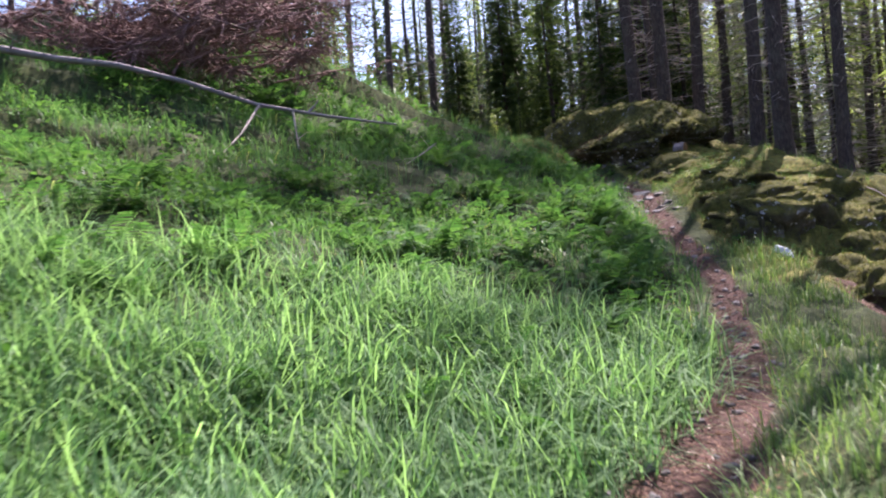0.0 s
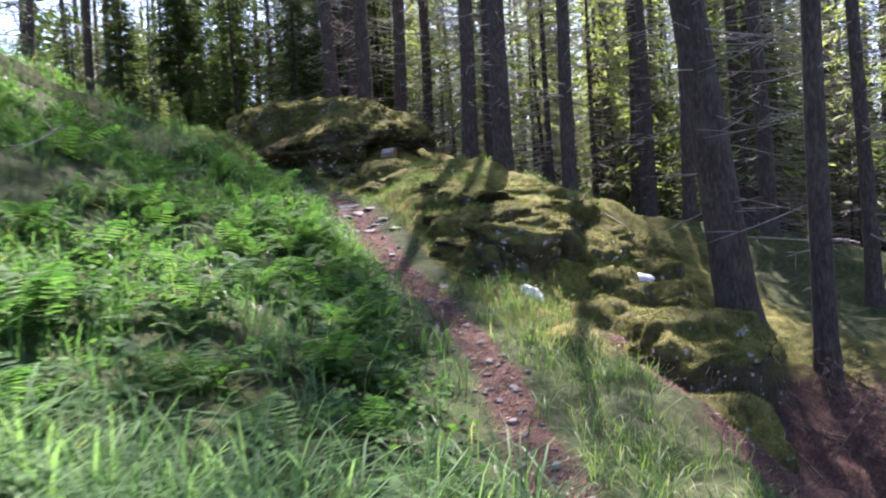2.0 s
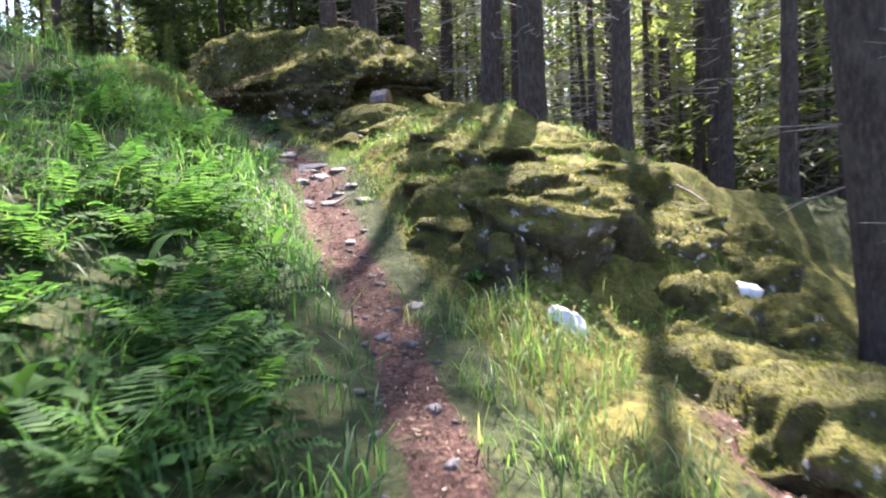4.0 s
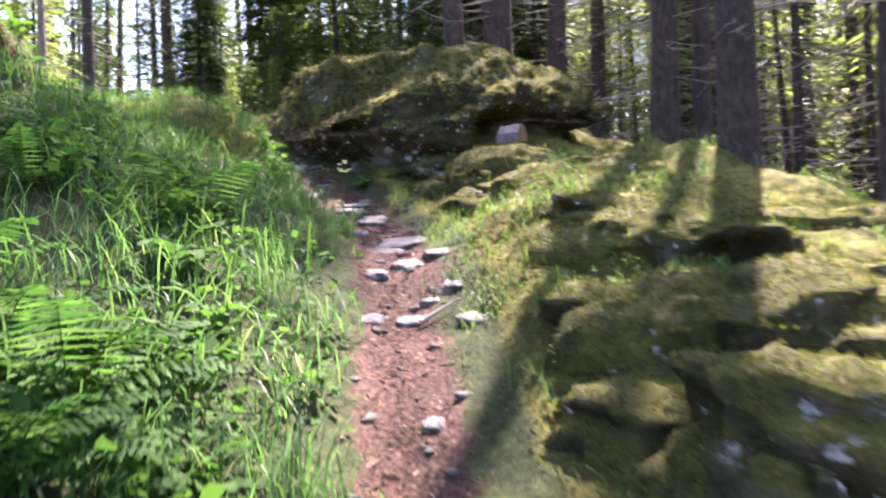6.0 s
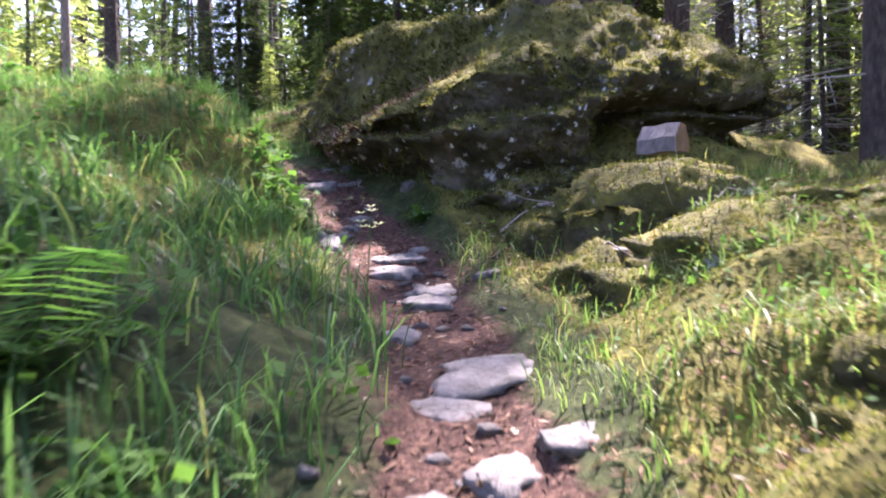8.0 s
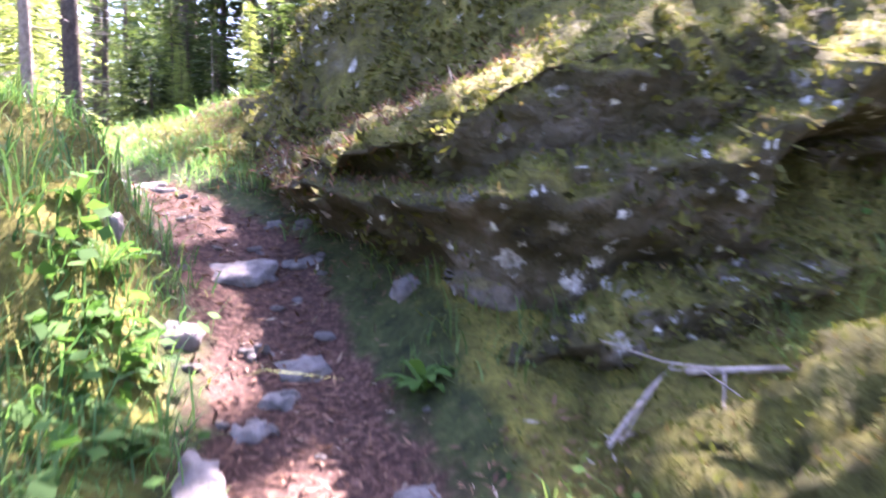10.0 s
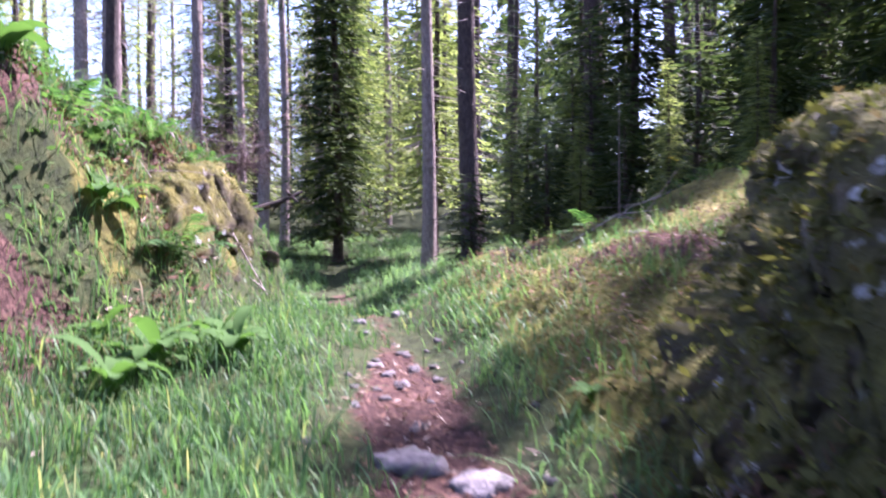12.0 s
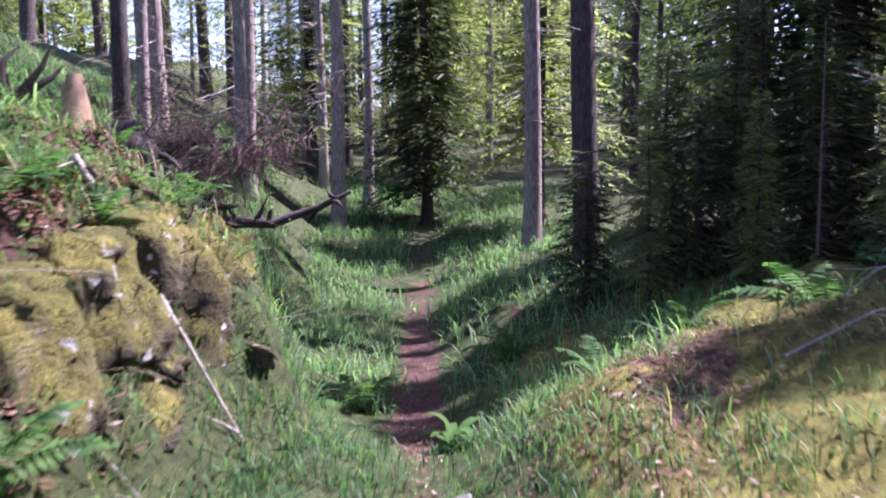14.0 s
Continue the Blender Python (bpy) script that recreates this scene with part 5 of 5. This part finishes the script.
stick("fallen_log", on_ground([(-6.05, 11.8, .65), (-5.37, 12.0, .5), (-4.48, 12.05, .42), (-3.52, 12.06, .45), (-2.45, 11.85, .4), (-1.47, 11.85, .5), (-0.5, 11.85, .6)]), 0.06, "grey fallen spruce pole lying across the ferny slope", GREY_WOOD, 5, 3, "log")
stick("dry_branch", on_ground([(-2.42, 11.8, .4), (-2.58, 11.3, .3), (-2.72, 10.8, .1)]), 0.022, "bleached forked branch leaning on the log", DEAD, 3, 4)
stick("dry_branch", on_ground([(-1.95, 11.8, .44), (-1.85, 11.5, .15)]), 0.018, "bleached broken branch leaning on the log", DEAD, 1, 5)
stick("dry_branch", on_ground([(0.05, 12.3, .35), (-0.15, 12.1, .2), (-0.4, 11.9, .05)]), 0.016, "short dry branch sticking out of the grass", DEAD, 3, 6)
stick("dry_branch", on_ground([(-0.95, 22.7, .05), (-0.6, 22.8, .08), (-0.28, 22.92, .04)]), 0.017, "bleached straight branch lying on the bank", DEAD, 2, 7)
stick("dry_branch", on_ground([(4.45, 17.75, .12), (4.7, 17.65, .1), (5.0, 17.5, .08)]), 0.012, "thin grey twig below the boulder's ledge", DEAD, 4, 8)
stick("dry_branch", on_ground([(6.75, 14.2, .15), (6.95, 13.2, .2), (7.1, 12.4, .15)]), 0.015, "thin dead branch lying over the moss", DEAD, 2, 9)
stick("dry_branch", on_ground([(3.72, 14.0, .03), (3.95, 14.1, .03)]), 0.014, "short stick lying on the path", DEAD, 0, 10)


def brush_pile(x, y, seed, count, spread, label):
    """Fallen dead spruce crown: red-brown boughs with fine bare twigs."""
    g = random.Random(seed)
    root = thing("fallen_spruce", (x, y, height(x, y)), label, "fallen tree", "heaps of dead boughs")
    thin = min(1.0, spread)
    for k in range(count):
        a = g.uniform(-0.7, 3.8)
        d = Vector((math.cos(a), math.sin(a) * 0.5, g.uniform(0.05, 0.75))).normalized()
        b = Vector((g.uniform(-2.6, 1.7), g.uniform(-.6, 1.2), g.uniform(0.0, 0.9))) * spread
        L = g.uniform(0.9, 2.1) * spread ** 0.5
        out = [tube([b, b + d * L * 0.5, b + d * L + Vector((0, 0, -0.25))], [0.02 * thin, 0.012 * thin, 0.003], 5)]
        for _ in range(44):
            p = b + d * L * g.uniform(0.15, 1.0)
            e = Vector((g.uniform(-1, 1), g.uniform(-1, 1), g.uniform(-1, 0.35))).normalized() * g.uniform(0.15, 0.5) * spread ** 0.5
            out.append(tube([p, p + e * 0.6, p + e + Vector((0, 0, -0.06))], [0.011 * thin, 0.007 * thin, 0.002], 3))
        part("bough", tri_mesh("bough", *gather(out), RED_TWIG if spread > 1 else DARK_TWIG), root)


brush_pile(-4.3, 13.4, 12, 170, 1.15, "fallen dead spruce crown, a tangle of red-brown twigs")
brush_pile(-3.2, 24.9, 13, 60, 0.36, "heap of dead red-brown roots and twigs on the bank")
brush_pile(6.4, 8.6, 14, 30, 0.4, "heap of dead twigs in the dark hollow")


def log_block():
    """Split piece of a log, grey on top, its sawn end tan."""
    root = thing("split_log", (5.16, 17.55, 3.6), "split grey log with a tan sawn end below the boulder", "log", turn=38)
    root.matrix_basis = root.matrix_basis @ Matrix.Diagonal((0.52, 0.52, 0.85, 1))
    bm = bmesh.new()
    prof = [(-0.16, 0.0), (-0.14, 0.10), (-0.03, 0.20), (0.06, 0.19), (0.15, 0.08), (0.14, 0.0)]
    ring = [[bm.verts.new((x, y + 0.01 * math.sin(7 * x + k), z + 0.006 * math.cos(9 * y + k))) for x, z in prof] for k, y in enumerate((-0.24, -0.08, 0.08, 0.24))]
    for a, b in zip(ring, ring[1:]):
        for i in range(len(prof)):
            j = (i + 1) % len(prof)
            bm.faces.new((a[i], a[j], b[j], b[i]))
    bm.faces.new(ring[-1])
    bmesh.ops.recalc_face_normals(bm, faces=bm.faces)
    me = bpy.data.meshes.new("log_body")
    bm.to_mesh(me)
    bm.free()
    me.materials.append(GREY_WOOD)
    part("log_body", me, root)
    bm = bmesh.new()
    cap = [bm.verts.new((x * 0.98, -0.243, z * 0.98)) for x, z in prof]
    bm.faces.new(cap)
    bmesh.ops.solidify(bm, geom=bm.faces[:], thickness=0.012)
    me = bpy.data.meshes.new("sawn_end")
    bm.to_mesh(me)
    bm.free()
    me.materials.append(CUT_WOOD)
    part("sawn_end", me, root, "tan sawn end of the log")


log_block()


for k, (x, y, q) in enumerate([(-0.45, 22.7, .12), (-0.75, 22.2, .1), (-0.3, 21.9, .09), (-1.0, 23.0, .14), (-0.55, 23.3, .13), (-0.2, 22.9, .08), (-1.2, 21.7, .12), (-0.15, 21.3, .09), (-1.6, 23.4, .15), (-0.9, 21.4, .1)]):
    rock("bank_stone", (x, y, height(x, y) - q * 0.1), (q * 0.8, q * 0.65, q * 0.45), 200 + k, BARE, "weathered stone poking out of the bank", "stone", "stones in the bank", 3, (10 * k, 5 * k, 40 * k), rough=0.5, boxy=0.7, flat=0.5)


def root_plate(x, y, seed, size, label):
    """Upturned roots of a fallen tree: a dark lump with crooked root arms."""
    g = random.Random(seed)
    root = thing("root_plate", (x, y, height(x, y)), label, "uprooted stump", "upturned roots")
    part("soil_lump", rock_mesh("soil_lump", (size, size * 0.6, size * 0.75), seed, DARK_WOOD, 4, rough=0.5), root)
    for k in range(9):
        a = g.uniform(0, 6.283)
        d = Vector((math.cos(a), 0.5 * math.sin(a), g.uniform(-0.1, 0.9))).normalized()
        p = [d * size * 0.5]
        for _ in range(4):
            d = (d + Vector((g.uniform(-.5, .5), g.uniform(-.5, .5), g.uniform(-.4, .3)))).normalized()
            p.append(p[-1] + d * size * g.uniform(0.25, 0.4))
        part("root", tri_mesh("root", *tube(p, [0.05, 0.04, 0.03, 0.02, 0.006], 6), DARK_WOOD), root)


stump_z = height(-2.95, 24.15)
stick("broken_stump", [(-2.95, 24.15, stump_z - 0.15), (-2.96, 24.16, stump_z + 0.2), (-2.99, 24.18, stump_z + 0.45), (-3.03, 24.2, stump_z + 0.78)], 0.21, "tan broken stump on top of the bank", CUT_WOOD, 5, 31, "stump", 9, 0.5)
root_plate(-3.25, 24.75, 4, 0.5, "dark upturned root plate with reddish soil and crooked roots")
root_plate(-3.5, 23.9, 5, 0.4, "rotten dark stump with crooked roots on the bank")
stick("dark_snag", [(-2.9, 24.5, 4.7), (-2.45, 24.85, 4.95), (-2.1, 25.1, 4.93), (-1.85, 25.35, 5.05), (-1.7, 25.5, 5.15)], 0.06, "black rotten snag jutting from the end of the bank", DARK_WOOD, 12, 21, "snag", 7, 0.4)
root_plate(-2.55, 24.7, 8, 0.24, "black rotten stump at the end of the bank")
g = random.Random(77)
for k in range(34):
    x, y = g.uniform(-2.6, 0.2), g.uniform(20.4, 25.2)
    a, L = g.uniform(0, 3.14), g.uniform(0.15, 0.55)
    if float(on_trail(np.array([x]), np.array([y]))[0][0]) < 1.1:
        continue
    stick("dry_branch", on_ground([(x, y, .02), (x + L * .5 * math.cos(a), y + L * .5 * math.sin(a), .05), (x + L * math.cos(a), y + L * math.sin(a), .02)]), g.uniform(.006, .016), "small dry stick lying on the bank", DEAD, 2, k, sides=5)
for k, (x, y, dx, dy) in enumerate([(4.3, 17.3, .5, .2), (4.6, 17.1, .4, -.2), (5.0, 16.9, .5, .3), (5.3, 17.25, -.3, -.3), (4.2, 17.6, .3, .3), (4.9, 16.6, .5, .1), (4.4, 16.7, .3, -.2), (1.6, 23.9, .6, .2), (2.1, 24.6, -.5, .1)]):
    stick("dry_branch", on_ground([(x, y, .03), (x + dx * .5, y + dy * .5, .08), (x + dx, y + dy, .03)]), 0.008, "thin grey stick lying on the moss", DEAD, 3, 40 + k, sides=5)


def leaf_mesh(L, W):
    """One long pointed leaf, folded along its midrib and bent over."""
    vs, ts = [], []
    for i in range(6):
        u = i / 5
        w = W * math.sin(math.pi * (0.08 + 0.92 * u)) ** 0.8 * (1 if i < 5 else 0)
        c = Vector((L * (u - 0.15 * u * u), 0, L * (0.75 * u - 0.75 * u * u)))
        vs += [c + Vector((0, -w, 0.25 * w)), c, c + Vector((0, w, 0.25 * w))]
    for i in range(5):
        for j in (0, 1):
            k = 3 * i + j
            ts += [(k, k + 1, k + 4), (k, k + 4, k + 3)]
    return tri_mesh("leaf", np.array([tuple(v) for v in vs]), np.array(ts), BROAD)


LEAVES = [leaf_mesh(0.3, 0.045), leaf_mesh(0.22, 0.04), leaf_mesh(0.4, 0.04)]


def leafy_plant(seed, count):
    gg = random.Random(seed)
    root = thing("leafy_plant", (0, 0, 0), "leafy green plant with long pointed leaves beside the path", "plant", "leafy plants")
    for k in range(count):
        f = part("leaf", LEAVES[gg.randrange(3)], root)
        f.matrix_basis = pose(0, 0, gg.uniform(0, 0.12), gg.uniform(-15, 15), gg.uniform(-35, 10), 137.5 * k)
    return root


PLANTS = [leafy_plant(1, 12), leafy_plant(2, 9)]
for k, (x, y, sc) in enumerate([(2.57, 13.7, 1.0), (2.75, 13.2, .8), (2.3, 12.9, 1.0), (2.85, 11.9, .8), (2.9, 14.6, .7), (2.1, 10.9, 1.1), (1.7, 9.4, 1.0), (2.0, 8.4, .9), (2.4, 9.6, .8), (-0.35, 20.9, 1.1), (0.0, 21.2, .9),
                                (0.4, 20.8, .7), (0.75, 20.75, 1.0), (0.95, 21.0, .8), (0.7, 21.2, .9), (0.85, 20.4, .9), (2.9, 17.8, .4), (2.75, 18.05, .4), (3.75, 17.95, .5), (4.3, 12.0, .6), (1.2, 5.9, .7), (0.9, 6.4, .8), (-0.5, 21.6, 1.0), (4.05, 18.25, .6), (0.0, 24.1, .8), (2.5, 20.9, .4)]):
    plant(PLANTS[k % 2], x, y, 53 * k, sc)


def wild_flower(x, y, h, material, label, heads):
    gg = random.Random(int(x * 100))
    root = thing("wild_flower", (x, y, height(x, y)), label, "flower", "wild flowers")
    top = Vector((0.03, 0.02, h))
    part("stem", tri_mesh("stem", *tube([(0, 0, 0), (0.01, 0.01, h * 0.5), top], [0.004, 0.003, 0.002], 5), GRASS), root)
    for k in range(heads):
        c = top + Vector((gg.uniform(-.04, .04), gg.uniform(-.04, .04), gg.uniform(-.05, .03))) * (heads > 1)
        vs, ts = [c], []
        for i in range(6):
            a = i * math.pi / 3
            vs += [c + Vector((math.cos(a - .35), math.sin(a - .35), .3)) * .016, c + Vector((math.cos(a), math.sin(a), .4)) * .026, c + Vector((math.cos(a + .35), math.sin(a + .35), .3)) * .016]
            n = 1 + 3 * i
            ts += [(0, n, n + 1), (0, n + 1, n + 2)]
        part("flower_head", tri_mesh("flower_head", np.array([tuple(v) for v in vs]), np.array(ts), material), root)


wild_flower(3.42, 15.75, 0.5, PETAL, "slender stalk with a cluster of small white flowers", 7)
wild_flower(0.1, 21.3, 0.3, YELLOW, "small yellow flower among the grass", 1)
wild_flower(2.2, 24.4, 0.35, YELLOW, "small yellow flower on the mossy knoll", 2)
wild_flower(-1.9, 22.9, 0.25, YELLOW, "small yellow flower on the bank", 1)
